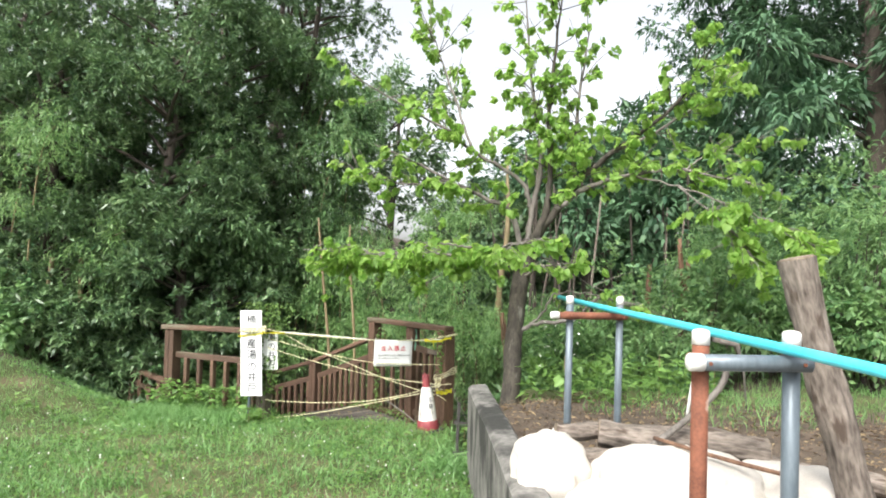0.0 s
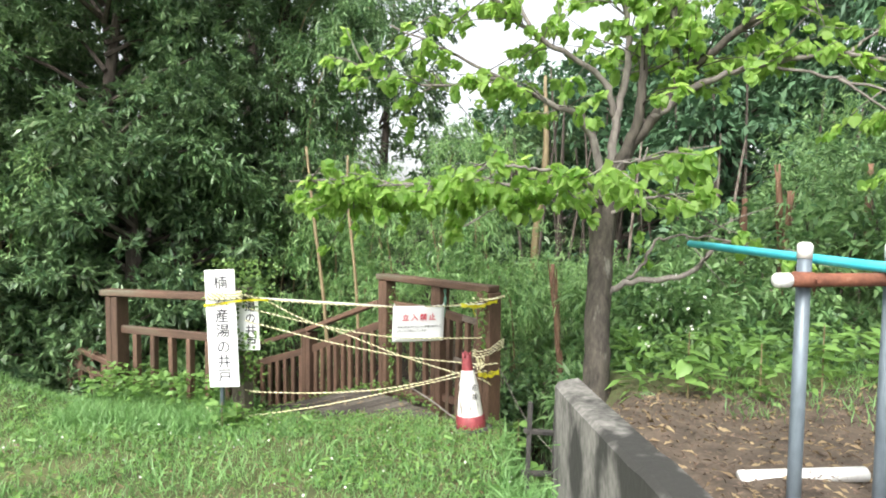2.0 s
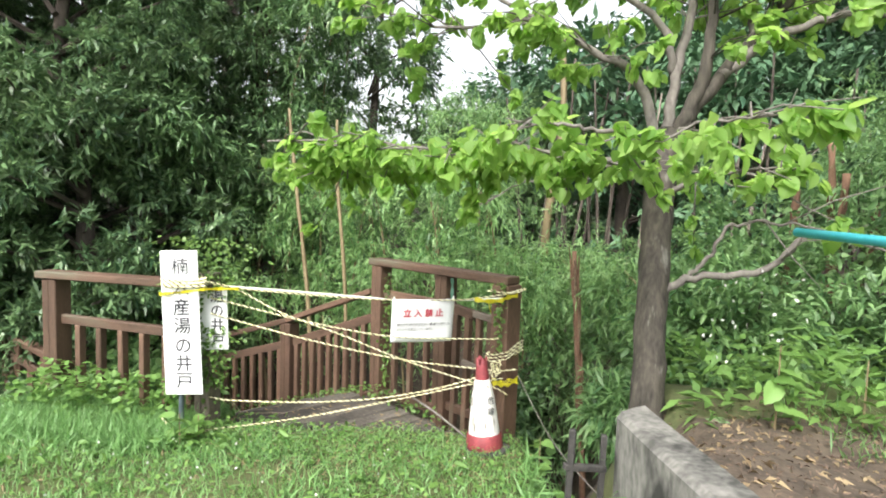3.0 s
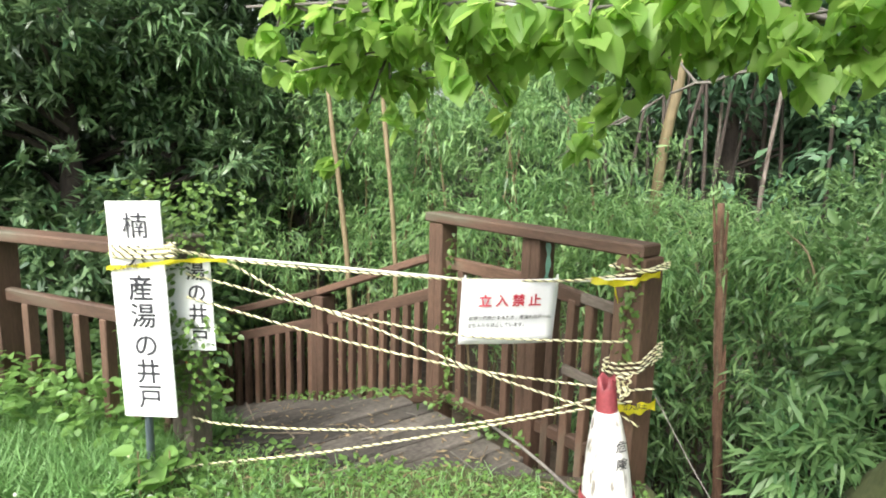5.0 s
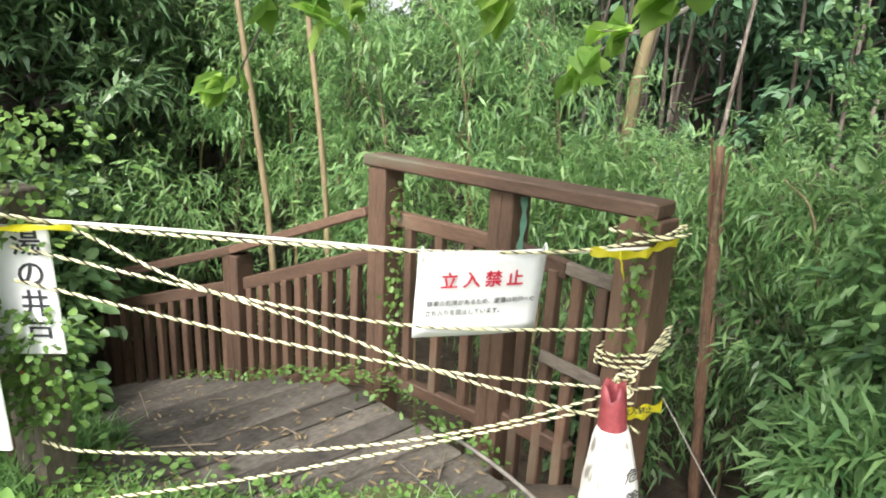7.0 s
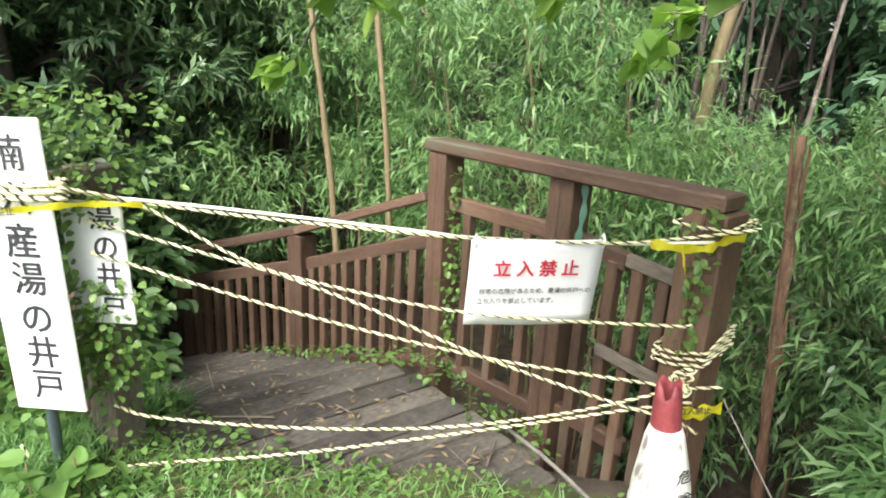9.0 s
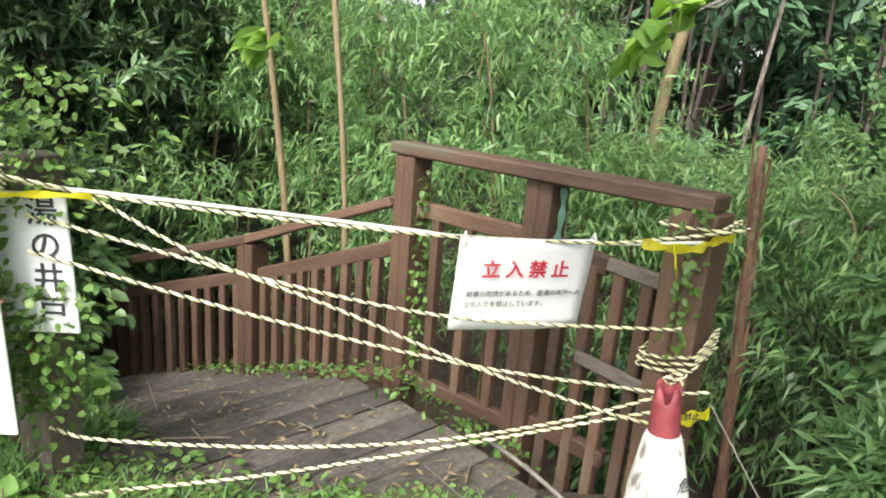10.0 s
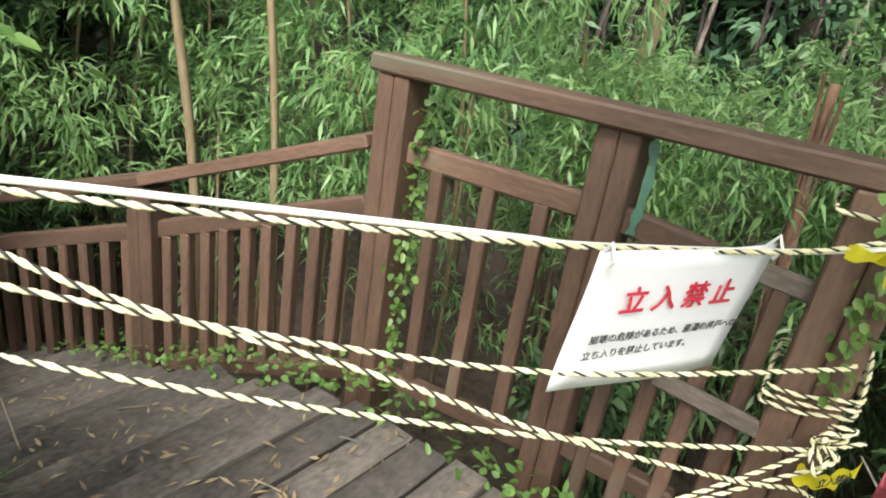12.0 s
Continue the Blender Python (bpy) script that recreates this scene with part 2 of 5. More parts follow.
def leaves(name, pos, dirs, length, width, mat, parent=None, shape="lance", curl=0.15, label="", kind="", category=""):
    """One mesh of many leaves: pos and dirs (n, 3), each leaf from its stalk along its dir."""
    n = len(pos)
    d = unit(np.asarray(dirs, float))
    side = unit(np.cross(d, np.array([0, 0, 1.0]) + rng.normal(0, 0.45, (n, 3))))
    nor = np.cross(side, d)
    L = (length * rng.uniform(0.65, 1.25, n))[:, None]
    W = (width * rng.uniform(0.75, 1.2, n))[:, None]
    p = np.asarray(pos, float)
    c = (curl * L)
    if shape == "lance":
        v = np.stack([p, p + d * L * 0.38 + side * W * 0.5 + nor * c * 0.5, p + d * L - nor * c, p + d * L * 0.38 - side * W * 0.5 + nor * c * 0.5], 1)
        quads = np.array([[0, 1, 2, 3]])
        # folded along the midrib by the diagonal
    elif shape == "heart":
        half = ((-0.07, 0.24, 0.3), (0.14, 0.47, 0.75), (0.48, 0.46, 0.6), (0.8, 0.22, 0.1))
        v = np.stack([p] + [p + d * L * a + side * W * b + nor * c * h for a, b, h in half] + [p + d * L - nor * c]
                     + [p + d * L * a - side * W * b + nor * c * h for a, b, h in half], 1)
        quads = np.array([[0, 1, 2, 3], [0, 3, 4, 5], [0, 5, 9, 8], [0, 8, 7, 6]])
    else:
        v = np.stack([p, p + d * L * 0.22 + side * W * 0.46 + nor * c * 0.6, p + d * L * 0.66 + side * W * 0.42 + nor * c * 0.35, p + d * L - nor * c,
                      p + d * L * 0.66 - side * W * 0.42 + nor * c * 0.35, p + d * L * 0.22 - side * W * 0.46 + nor * c * 0.6], 1)
        quads = np.array([[0, 1, 2, 3], [0, 3, 4, 5]])
    k = v.shape[1]
    faces = (quads[None] + (np.arange(n) * k)[:, None, None]).reshape(-1, 4)
    me = bpy.data.meshes.new(name)
    me.vertices.add(n * k)
    me.vertices.foreach_set("co", v.reshape(-1).astype(np.float32))
    me.loops.add(faces.size)
    me.loops.foreach_set("vertex_index", faces.reshape(-1).astype(np.int32))
    me.polygons.add(len(faces))
    me.polygons.foreach_set("loop_start", (np.arange(len(faces)) * 4).astype(np.int32))
    me.update(calc_edges=True)
    me.materials.append(mat)
    ob = new(name, me)
    ob.parent = parent
    return tagged(ob, label, category, "", kind)


def sprays(centres, outs, per, reach, droop, spread):
    """Leaf stalks and directions: each centre bears a small twig along its out direction with per leaves."""
    c = np.repeat(np.asarray(centres, float), per, 0)
    o = np.repeat(unit(np.asarray(outs, float)), per, 0)
    n = len(c)
    u = rng.uniform(0, 1, (n, 1))
    pos = c + o * u * reach + rng.normal(0, reach * 0.16, (n, 3))
    pos[:, 2] -= droop * reach * 0.5 * u[:, 0] ** 2
    d = o * 0.8 + rng.normal(0, spread, (n, 3))
    d[:, 2] -= droop
    return pos, d


def blob(centre, radii, n, inner=0.7):
    """Points on an uneven ellipsoid shell and their outward ways."""
    d = unit(rng.normal(0, 1, (n, 3)))
    f = 1 + 0.18 * np.sin(d[:, 0] * 5 + centre[0] * 3) + 0.15 * np.sin(d[:, 1] * 6 + d[:, 2] * 5 + centre[1])
    r = (rng.uniform(inner, 1.0, n) * f)[:, None]
    return np.asarray(centre) + d * r * np.asarray(radii), d


# ---- the ground ----
def wall_x(y):
    """The lawn-side face of the concrete wall."""
    return 0.44 + 0.164 * (6.09 - y)


def step01(a, b, x):
    t = np.clip((x - a) / (b - a), 0, 1)
    return t * t * (3 - 2 * t)


def height(x, y):
    x, y = np.asarray(x, float), np.asarray(y, float)
    lawn = 0.03 * np.clip(7.2 - y, -0.3, 8) + 0.9 * step01(-3.3, -7.0, x) * step01(2, 8, y)
    lawn = lawn + 0.012 * np.sin(x * 5.1 + y * 2.3) + 0.012 * np.sin(y * 4.3 - x * 1.7)
    ravine = -1.25 * step01(7.55, 9.6, y) * step01(-6.5, -4.0, x) * (1 - step01(2.0, 3.4, x)) + 2.5 * step01(13, 30, y)
    ravine = ravine - 0.45 * step01(0.12, 0.4, x) * (1 - step01(0.6, 0.95, x)) * step01(6.05, 6.5, y)
    low = lawn + ravine + 1.6 * step01(-6, -14, x) * step01(6, 12, y)
    w = wall_x(np.minimum(y, 6.09)) + 0.075
    on = np.where(y < 6.16, step01(-0.045, 0.045, x - w), step01(-0.1, 0.35, x - 0.62)) * (1 - step01(7.2, 7.9, y) * (1 - step01(2.2, 3.6, x)))
    top = 0.56 + 0.03 * np.sin(x * 3 + y * 2) + 0.02 * np.sin(x * 7 - y * 5)
    return low * (1 - on) + top * on


def ground_sheet():
    xs = np.unique(np.concatenate([np.array([-900, -300, -120, -60, -40, -28, -20, -15, -12]), np.arange(-10, 0, 0.25), np.arange(0, 2.0, 0.02), np.arange(2, 10, 0.25), np.array([12, 15, 20, 28, 40, 60, 120, 300, 900])]))
    ys = np.unique(np.concatenate([np.array([-900, -300, -100, -50, -30, -20, -14, -10, -7, -5]), np.arange(-4, 6.0, 0.25), np.arange(6.0, 6.4, 0.02), np.arange(6.5, 14, 0.2), np.array([16, 19, 23, 28, 36, 50, 80, 150, 400, 900])]))
    gx, gy = np.meshgrid(xs, ys)
    # columns follow the slant of the wall
    gx = gx + 0.164 * (6.09 - np.clip(gy, -4, 6.09)) * (1 - step01(2, 9, np.abs(gx - 0.6)))
    z = height(gx, gy)
    nx, ny = len(xs), len(ys)
    co = np.stack([gx, gy, z], -1).reshape(-1, 3)
    i = np.arange(nx * ny).reshape(ny, nx)
    faces = np.stack([i[:-1, :-1], i[:-1, 1:], i[1:, 1:], i[1:, :-1]], -1).reshape(-1, 4)
    me = bpy.data.meshes.new("ground")
    me.from_pydata(co.tolist(), [], faces.tolist())
    me.materials.append(M_GROUND)
    me.materials.append(M_SOIL)
    cx, cy = co[faces[:, 0], 0], co[faces[:, 0], 1]
    soil = ((cx > wall_x(cy) + 0.02) & (cy < 6.6) & (cx < 6)) | (cy > 7.7)
    me.polygons.foreach_set("material_index", soil.astype(np.int32))
    me.polygons.foreach_set("use_smooth", [True] * len(faces))
    return tagged(new("ground", me), "uneven grassy ground with bare brown soil patches", "ground", kind="structure")


ground_sheet()


# ---- the concrete wall ----
def concrete_wall():
    bm = bmesh.new()
    ys = np.arange(6.09, -3.0, -0.11)
    prev = None
    for i, y in enumerate(ys):
        x = wall_x(y)
        top = 0.74 + 0.006 * math.sin(y * 2.9) + (0.012 if 4.9 > y else 0.0)
        jx = 0.003 * math.sin(y * 1.9)
        zs = (-0.6, 0.1, 0.35, 0.55, top - 0.02)
        prof = [(x + jx, z) for k, z in enumerate(zs)]
        prof += [(x + jx + 0.02, top), (x + 0.075, top + 0.003), (x + 0.135, top), (x + 0.152, top - 0.02), (x + 0.15, -0.6)]
        ring = [bm.verts.new((a, y + (a - x) * 0.8, z)) for a, z in prof]
        if prev:
            for k in range(len(ring) - 1):
                bm.faces.new((prev[k], prev[k + 1], ring[k + 1], ring[k]))
        else:
            bm.faces.new(ring)
        prev = ring
    bmesh.ops.recalc_face_normals(bm, faces=bm.faces)
    return tagged(link_bm("retaining_wall", bm, M_WALL), "low grey concrete retaining wall streaked with black stains", "wall", kind="structure")


concrete_wall()


# ---- fences ----
def post(parent, x, y, z0, z1, w, turn, mat=None, name="post"):
    bm = bmesh.new()
    h = z1 - z0
    # two timbers bolted side by side, with a dark joint between them
    for s in (-1, 1):
        box(bm, (w / 2 - 0.003, w, h), pose(s * w / 4, 0, h / 2), 0.006, 0.001)
    ob = part(name, bm, mat or M_FENCE, parent)
    ob.matrix_basis = parent.matrix_basis.inverted() @ pose(x, y, z0, 0, 0, turn)
    return ob


def fence_bay(parent, p, q, top, mid, low, foot, count, cap=True, lw=0.045):
    """Rails between two posts and count balusters. top, mid and low give the rail heights at p and at q."""
    P = lambda z, i: (p[0], p[1], z[0]) if i == 0 else (q[0], q[1], z[1])
    if cap:
        beam("top_rail", P(top, 0), P(top, 1), 0.13, 0.05, M_FENCE, parent)
    beam("middle_rail", P(mid, 0), P(mid, 1), 0.045, 0.075, M_FENCE, parent)
    beam("bottom_rail", P(low, 0), P(low, 1), 0.05, 0.07, M_FENCE, parent)
    for k in range(count):
        t = (k + 1) / (count + 1)
        x, y = p[0] + (q[0] - p[0]) * t, p[1] + (q[1] - p[1]) * t
        zm, zl = mid[0] + (mid[1] - mid[0]) * t, low[0] + (low[1] - low[0]) * t
        beam("baluster", (x, y, zl - 0.03 + foot), (x + rnd.uniform(-.004, .004), y, zm - 0.03), lw, lw, M_FENCE, parent, 0.005, turn=math.degrees(math.atan2(q[1] - p[1], q[0] - p[0])))


A, B, C = (-0.99, 8.68), (-0.42, 8.24), (0.028, 7.835)
D = (-1.955, 7.525)
FP, FQ = (-1.94, 9.2), (-2.97, 9.56)
TURN_AC = math.degrees(math.atan2(C[1] - A[1], C[0] - A[0]))

landing_fence = thing("wooden_fence", (B[0], B[1], 0), "brown wooden landing fence with slats and a flat top rail", "fence")
for (x, y), w in ((A, 0.125), (B, 0.125), (C, 0.15)):
    post(landing_fence, x, y, -1.0, 1.0, w, TURN_AC)
ex = Vector((C[0] - A[0], C[1] - A[1], 0)).normalized()
beam("top_rail", Vector((*A, 1.03)) - ex * 0.09, Vector((*C, 1.03)) + ex * 0.055, 0.15, 0.055, M_FENCE, landing_fence)
fence_bay(landing_fence, A, B, (0, 0), (0.765, 0.765), (-0.08, -0.06), 0, 3, cap=False)
beam("middle_rail", (B[0], B[1], 0.765), (-0.19, 8.035, 0.735), 0.045, 0.075, M_FENCE, landing_fence)
beam("middle_rail", (-0.2, 8.02, 0.75), (0.0, 7.84, 0.735), 0.03, 0.055, M_GREYWOOD, landing_fence, label="grey broken rail end")
beam("bottom_rail", (B[0], B[1], 0.0), (-0.12, 7.97, 0.0), 0.05, 0.07, M_FENCE, landing_fence)
beam("brace", (-0.27, 8.02, 0.39), (0.0, 7.78, 0.365), 0.03, 0.05, M_GREYWOOD, landing_fence, label="loose grey batten")
for t in (0.22, 0.42, 0.6, 0.78):
    x, y = B[0] + (C[0] - B[0]) * t, B[1] + (C[1] - B[1]) * t
    beam("baluster", (x - 0.01, y, -0.35), (x, y, 0.73), 0.05, 0.045, M_FENCE, landing_fence, 0.005, turn=TURN_AC)

ramp_fence = thing("wooden_fence", (FP[0], FP[1], -0.5), "brown wooden fence sloping down beside the ramp", "fence")
t2 = math.degrees(math.atan2(FP[1] - A[1], FP[0] - A[0]))
post(ramp_fence, FP[0], FP[1], -1.4, 0.37, 0.13, t2)
post(ramp_fence, FQ[0], FQ[1], -1.6, 0.03, 0.12, t2)
fence_bay(ramp_fence, (A[0] - 0.07, A[1] + 0.03), FP, (0.78, 0.395), (0.55, 0.17), (-0.12, -0.47), 0, 9)
fence_bay(ramp_fence, FP, FQ, (0.395, 0.05), (0.17, -0.17), (-0.47, -0.8), 0, 9)

gate_fence = thing("wooden_fence", (-2.6, 7.75, 0), "brown wooden roadside fence with a flat top rail", "fence")
LP = (-3.26, 7.87)
t3 = math.degrees(math.atan2(D[1] - LP[1], D[0] - LP[0]))
post(gate_fence, LP[0], LP[1], -0.5, 0.9, 0.135, t3)
beam("top_rail", (LP[0] - 0.12, LP[1] + 0.02, 0.93), (D[0] + 0.02, D[1], 0.955), 0.14, 0.055, M_FENCE, gate_fence)
beam("middle_rail", (LP[0], LP[1], 0.61), (D[0], D[1], 0.61), 0.045, 0.07, M_FENCE, gate_fence)
for k in range(6):
    x = -3.04 + 0.19 * k
    y = LP[1] + (D[1] - LP[1]) * (x - LP[0]) / (D[0] - LP[0])
    beam("baluster", (x + rnd.uniform(-.01, .01), y, -0.2), (x, y, 0.58), 0.06, 0.045, M_FENCE, gate_fence, 0.005, turn=t3)
ivy_post = post(gate_fence, D[0], D[1], -0.4, 1.04, 0.125, t3, M_GREYWOOD)

low_fence = thing("wooden_fence", (-3.8, 8.3, 0), "low brown wooden rail running down the bank", "fence")
post(low_fence, -4.2, 8.55, -0.5, 0.28, 0.09, 20)
beam("top_rail", (-4.3, 8.6, 0.3), (-3.3, 8.05, 0.2), 0.09, 0.05, M_FENCE, low_fence)
beam("middle_rail", (-4.25, 8.58, 0.12), (-3.3, 8.05, 0.02), 0.045, 0.06, M_FENCE, low_fence)
for k in range(4):
    t = 0.25 + 0.2 * k
    beam("baluster", (-4.3 + t, 8.6 - 0.55 * t, -0.4), (-4.3 + t, 8.6 - 0.55 * t, 0.28 - 0.1 * t), 0.05, 0.04, M_FENCE, low_fence, 0.004)


# ---- the ramp of boards ----
RO, RD, RU = Vector((-1.06, 8.36, 0)), Vector((-0.714, 0.70, 0)), Vector((0.70, 0.714, 0))


def deck_span(t):
    """Front and back ends of the boards at t metres down the ramp, along RU."""
    return (-1.232 - 0.98 * t if t < 0 else -1.232 - 0.27 * t), (-0.076 * t if t < 0 else -0.116 * t)


def deck_z(t):
    return -0.035 - 0.36 * max(0, t - 0.1)


def ramp_deck():
    deck = thing("wooden_ramp", (-1.3, 8.2, 0), "worn dark grey wooden ramp boards with moss and litter", "ramp")
    t, w = -1.0, 0.135
    while t < 2.2:
        front, back = deck_span(t)
        z = deck_z(t) + rnd.uniform(-0.007, 0.007)
        a, b = RO + RD * t + RU * (front + rnd.uniform(-.02, .02)), RO + RD * t + RU * (back + rnd.uniform(-.04, .04))
        if (b - a).length > 0.12:
            m, n = along((a.x, a.y, z), (b.x, b.y, z + rnd.uniform(-.006, .006)))
            bm = bmesh.new()
            box(bm, (w - rnd.uniform(0.008, 0.018), 0.04, n), None, 0.007, 0.0025)
            bmesh.ops.rotate(bm, verts=bm.verts, cent=(0, 0, 0), matrix=Matrix.Rotation(radians(-90), 3, "Y"))
            ob = part("board", bm, M_DECK, deck)
            ob.matrix_basis = deck.matrix_basis.inverted() @ m @ pose(0, 0, 0, 0, 90, 0) @ pose(0, 0, 0, rnd.uniform(-2, 2), 0, 0)
        t += w
    # bearers under the boards
    for f in (0.12, 0.85):
        p, q = [RO + RD * t + RU * (deck_span(t)[0] * f + deck_span(t)[1] * (1 - f)) for t in (-0.25, 1.2)]
        k = RO + RD * 0.1 + RU * (deck_span(0.1)[0] * f + deck_span(0.1)[1] * (1 - f))
        beam("bearer", (p.x, p.y, -0.105), (k.x, k.y, -0.105), 0.07, 0.09, M_GREYWOOD, deck)
        beam("bearer", (k.x, k.y, -0.105), (q.x, q.y, deck_z(1.2) - 0.07), 0.07, 0.09, M_GREYWOOD, deck)
    return deck


ramp_deck()


# ---- writing ----
def lettering(name, text, size, m, mat, parent, spacing=1.0, line=1.0, label="", weight=0.0):
    cu = bpy.data.curves.new(name, "FONT")
    cu.body, cu.size, cu.align_x, cu.align_y, cu.extrude, cu.resolution_u = text, size, "CENTER", "CENTER", 0.0006, 3
    cu.space_character, cu.space_line, cu.offset = spacing, line, weight
    tmp = new("tmp_text", cu)
    bpy.context.view_layer.update()
    me = bpy.data.meshes.new_from_object(tmp.evaluated_get(bpy.context.evaluated_depsgraph_get()))
    bpy.data.objects.remove(tmp)
    me.name = name
    me.materials.clear()
    me.materials.append(mat)
    ob = new(name, me)
    ob.parent = parent
    ob.matrix_basis = parent.matrix_basis.inverted() @ m
    if label:
        ob["label"] = label
    return ob


FACE = pose(0, 0, 0, 90, 0, 0)


def tall_sign():
    s = thing("name_sign", (-2.02, 7.3, 0), "tall white sign board with black vertical lettering on a steel pole", "sign")
    m = pose(-2.012, 7.29, 0.745, 0, -2.3, 3)
    bm = bmesh.new()
    box(bm, (0.236, 0.012, 0.915), None, 0.004)
    for v in bm.verts:
        v.co.y += 0.006 * math.sin(v.co.z * 6)
    ob = part("board", bm, M_SIGN, s, "white painted board with scuffed lower edge")
    ob.matrix_basis = s.matrix_basis.inverted() @ m
    for ch, z in zip("楠公産湯の井戸", (0.352, 0.225, 0.095, -0.022, -0.148, -0.262, -0.372)):
        lettering("character", ch, 0.112, m @ pose(0.008, -0.0085, z) @ FACE, M_BLACK, s, weight=0.0 if ch in "楠公" else 0.0012)
    bm = bmesh.new()
    tube(bm, [(-2.035, 7.325, -0.3), (-2.03, 7.32, 0.4), (-2.0, 7.31, 1.15)], [0.017] * 3, 12)
    p = part("pole", bm, M_STEEL, s, smooth=True)
    p.matrix_basis = s.matrix_basis.inverted()
    return s


def small_sign():
    s = thing("name_sign", (-1.86, 7.41, 0), "smaller white sign board with black lettering, half hidden by ivy", "sign")
    m = pose(-1.865, 7.405, 0.755, 0, -2, 4)
    bm = bmesh.new()
    box(bm, (0.20, 0.01, 0.40), None, 0.003)
    ob = part("board", bm, M_SIGN, s)
    ob.matrix_basis = s.matrix_basis.inverted() @ m
    for i, ch in enumerate("湯の井戸"):
        lettering("character", ch, 0.088, m @ pose(0.035, -0.0075, 0.145 - i * 0.094) @ FACE, M_BLACK, s, weight=0.001)
    beam("batten", (-1.9, 7.435, 0.58), (-1.89, 7.43, 0.93), 0.04, 0.035, M_GREYWOOD, s)
    return s


def notice():
    s = thing("notice", (-0.515, 7.63, 0.76), "white laminated no-entry notice in red and black print on ropes", "notice")
    m = pose(-0.526, 7.62, 0.764, 7, 0, 20)
    bm = bmesh.new()
    bmesh.ops.create_grid(bm, x_segments=10, y_segments=8, size=0.5)
    bmesh.ops.scale(bm, vec=(0.42, 0.297, 1), verts=bm.verts)
    for v in bm.verts:
        v.co.z = 0.006 * math.sin(v.co.x * 11 + 1) + 0.004 * math.sin(v.co.y * 14)
    bmesh.ops.solidify(bm, geom=bm.faces[:], thickness=0.0015)
    bmesh.ops.transform(bm, matrix=FACE, verts=bm.verts)
    ob = part("sheet", bm, M_PAPER, s, smooth=True)
    ob.matrix_basis = s.matrix_basis.inverted() @ m
    lettering("heading", "立入禁止", 0.058, m @ pose(0, -0.0125, 0.052) @ FACE, M_RED, s, spacing=1.5, weight=0.001, label="red heading")
    lettering("small_print", "崩壊の危険があるため、産湯の井戸への", 0.0205, m @ pose(0.005, -0.0125, -0.022) @ FACE, M_BLACK, s, spacing=0.97)
    lettering("small_print", "立ち入りを禁止しています。", 0.0205, m @ pose(-0.05, -0.0125, -0.056) @ FACE, M_BLACK, s, spacing=0.97)
    for sx in (-0.2, 0.2):
        bm = bmesh.new()
        c = m @ Vector((sx, -0.01, 0.143))
        tube(bm, [c + Vector((0, 0.0, -0.02)), c + Vector((0.005, -0.012, 0.0)), c + Vector((0, 0, 0.025)), c + Vector((-0.008, 0.015, 0.0))], [0.004] * 4, 6)
        t = part("tie", bm, M_CAP, s, "white plastic tie")
        t.matrix_basis = s.matrix_basis.inverted()
    return s


tall_sign(), small_sign(), notice()


# ---- the traffic cone ----
def cone():
    c = thing("traffic_cone", (-0.085, 7.41, -0.005), "old red traffic cone with a dirty white sleeve and torn top", "traffic cone")
    tilt = pose(0, 0, 0, 0, -4, 0) @ Matrix.Diagonal((0.89, 0.89, 0.91, 1))

    def own(name, bm, mat, label, smooth=True):
        o = part(name, bm, mat, c, label, smooth)
        o.matrix_basis = tilt
        return o
    bm = bmesh.new()
    lathe(bm, [(0.0, 0.03), (0.155, 0.03), (0.165, 0.02), (0.165, -0.01), (0, -0.01)], 8)
    bmesh.ops.scale(bm, vec=(1.1, 1.05, 1), verts=bm.verts)
    own("base", bm, M_RUBBER, "black rubber foot", False)
    bm = bmesh.new()
    lathe(bm, [(0.128, 0.03), (0.13, 0.06), (0.122, 0.13), (0.118, 0.135)], 28)
    own("skirt", bm, M_CONERED, "faded red lower skirt")
    bm = bmesh.new()
    prof = [(0.112, 0.10), (0.106, 0.16), (0.098, 0.24), (0.097, 0.25), (0.092, 0.30), (0.08, 0.38), (0.062, 0.47), (0.05, 0.505), (0.043, 0.51)]
    rings = lathe(bm, prof, 28)
    for i, r in enumerate(rings):
        for k, v in enumerate(r):
            f = 1 + 0.03 * math.sin(k * 1.3 + i * 2) * math.sin(i)
            v.co.x *= f
            v.co.y *= f
    own("sleeve", bm, M_CONEWHITE, "crumpled dirty white sleeve")
    bm = bmesh.new()
    rings = lathe(bm, [(0.049, 0.49), (0.046, 0.54), (0.042, 0.60), (0.039, 0.65), (0.035, 0.648), (0.037, 0.6), (0.040, 0.55)], 28)
    for k, v in enumerate(rings[3]):
        v.co.z += 0.012 * math.sin(k * 0.9) - (0.03 if 18 < k < 22 else 0)
    for k, v in enumerate(rings[4]):
        v.co.z += 0.012 * math.sin(k * 0.9) - (0.03 if 18 < k < 22 else 0)
    own("tip", bm, M_CONERED, "torn hollow red tip")
    for i, ch in enumerate("危険"):
        m = c.matrix_basis @ tilt @ pose(0.055, -0.072 - 0.01 * i, 0.37 - 0.075 * i, 0, 0, 34) @ pose(0, 0, 0, 98, 0, 0)
        lettering("character", ch, 0.062, m, M_BLACK, c)
    return c


cone()


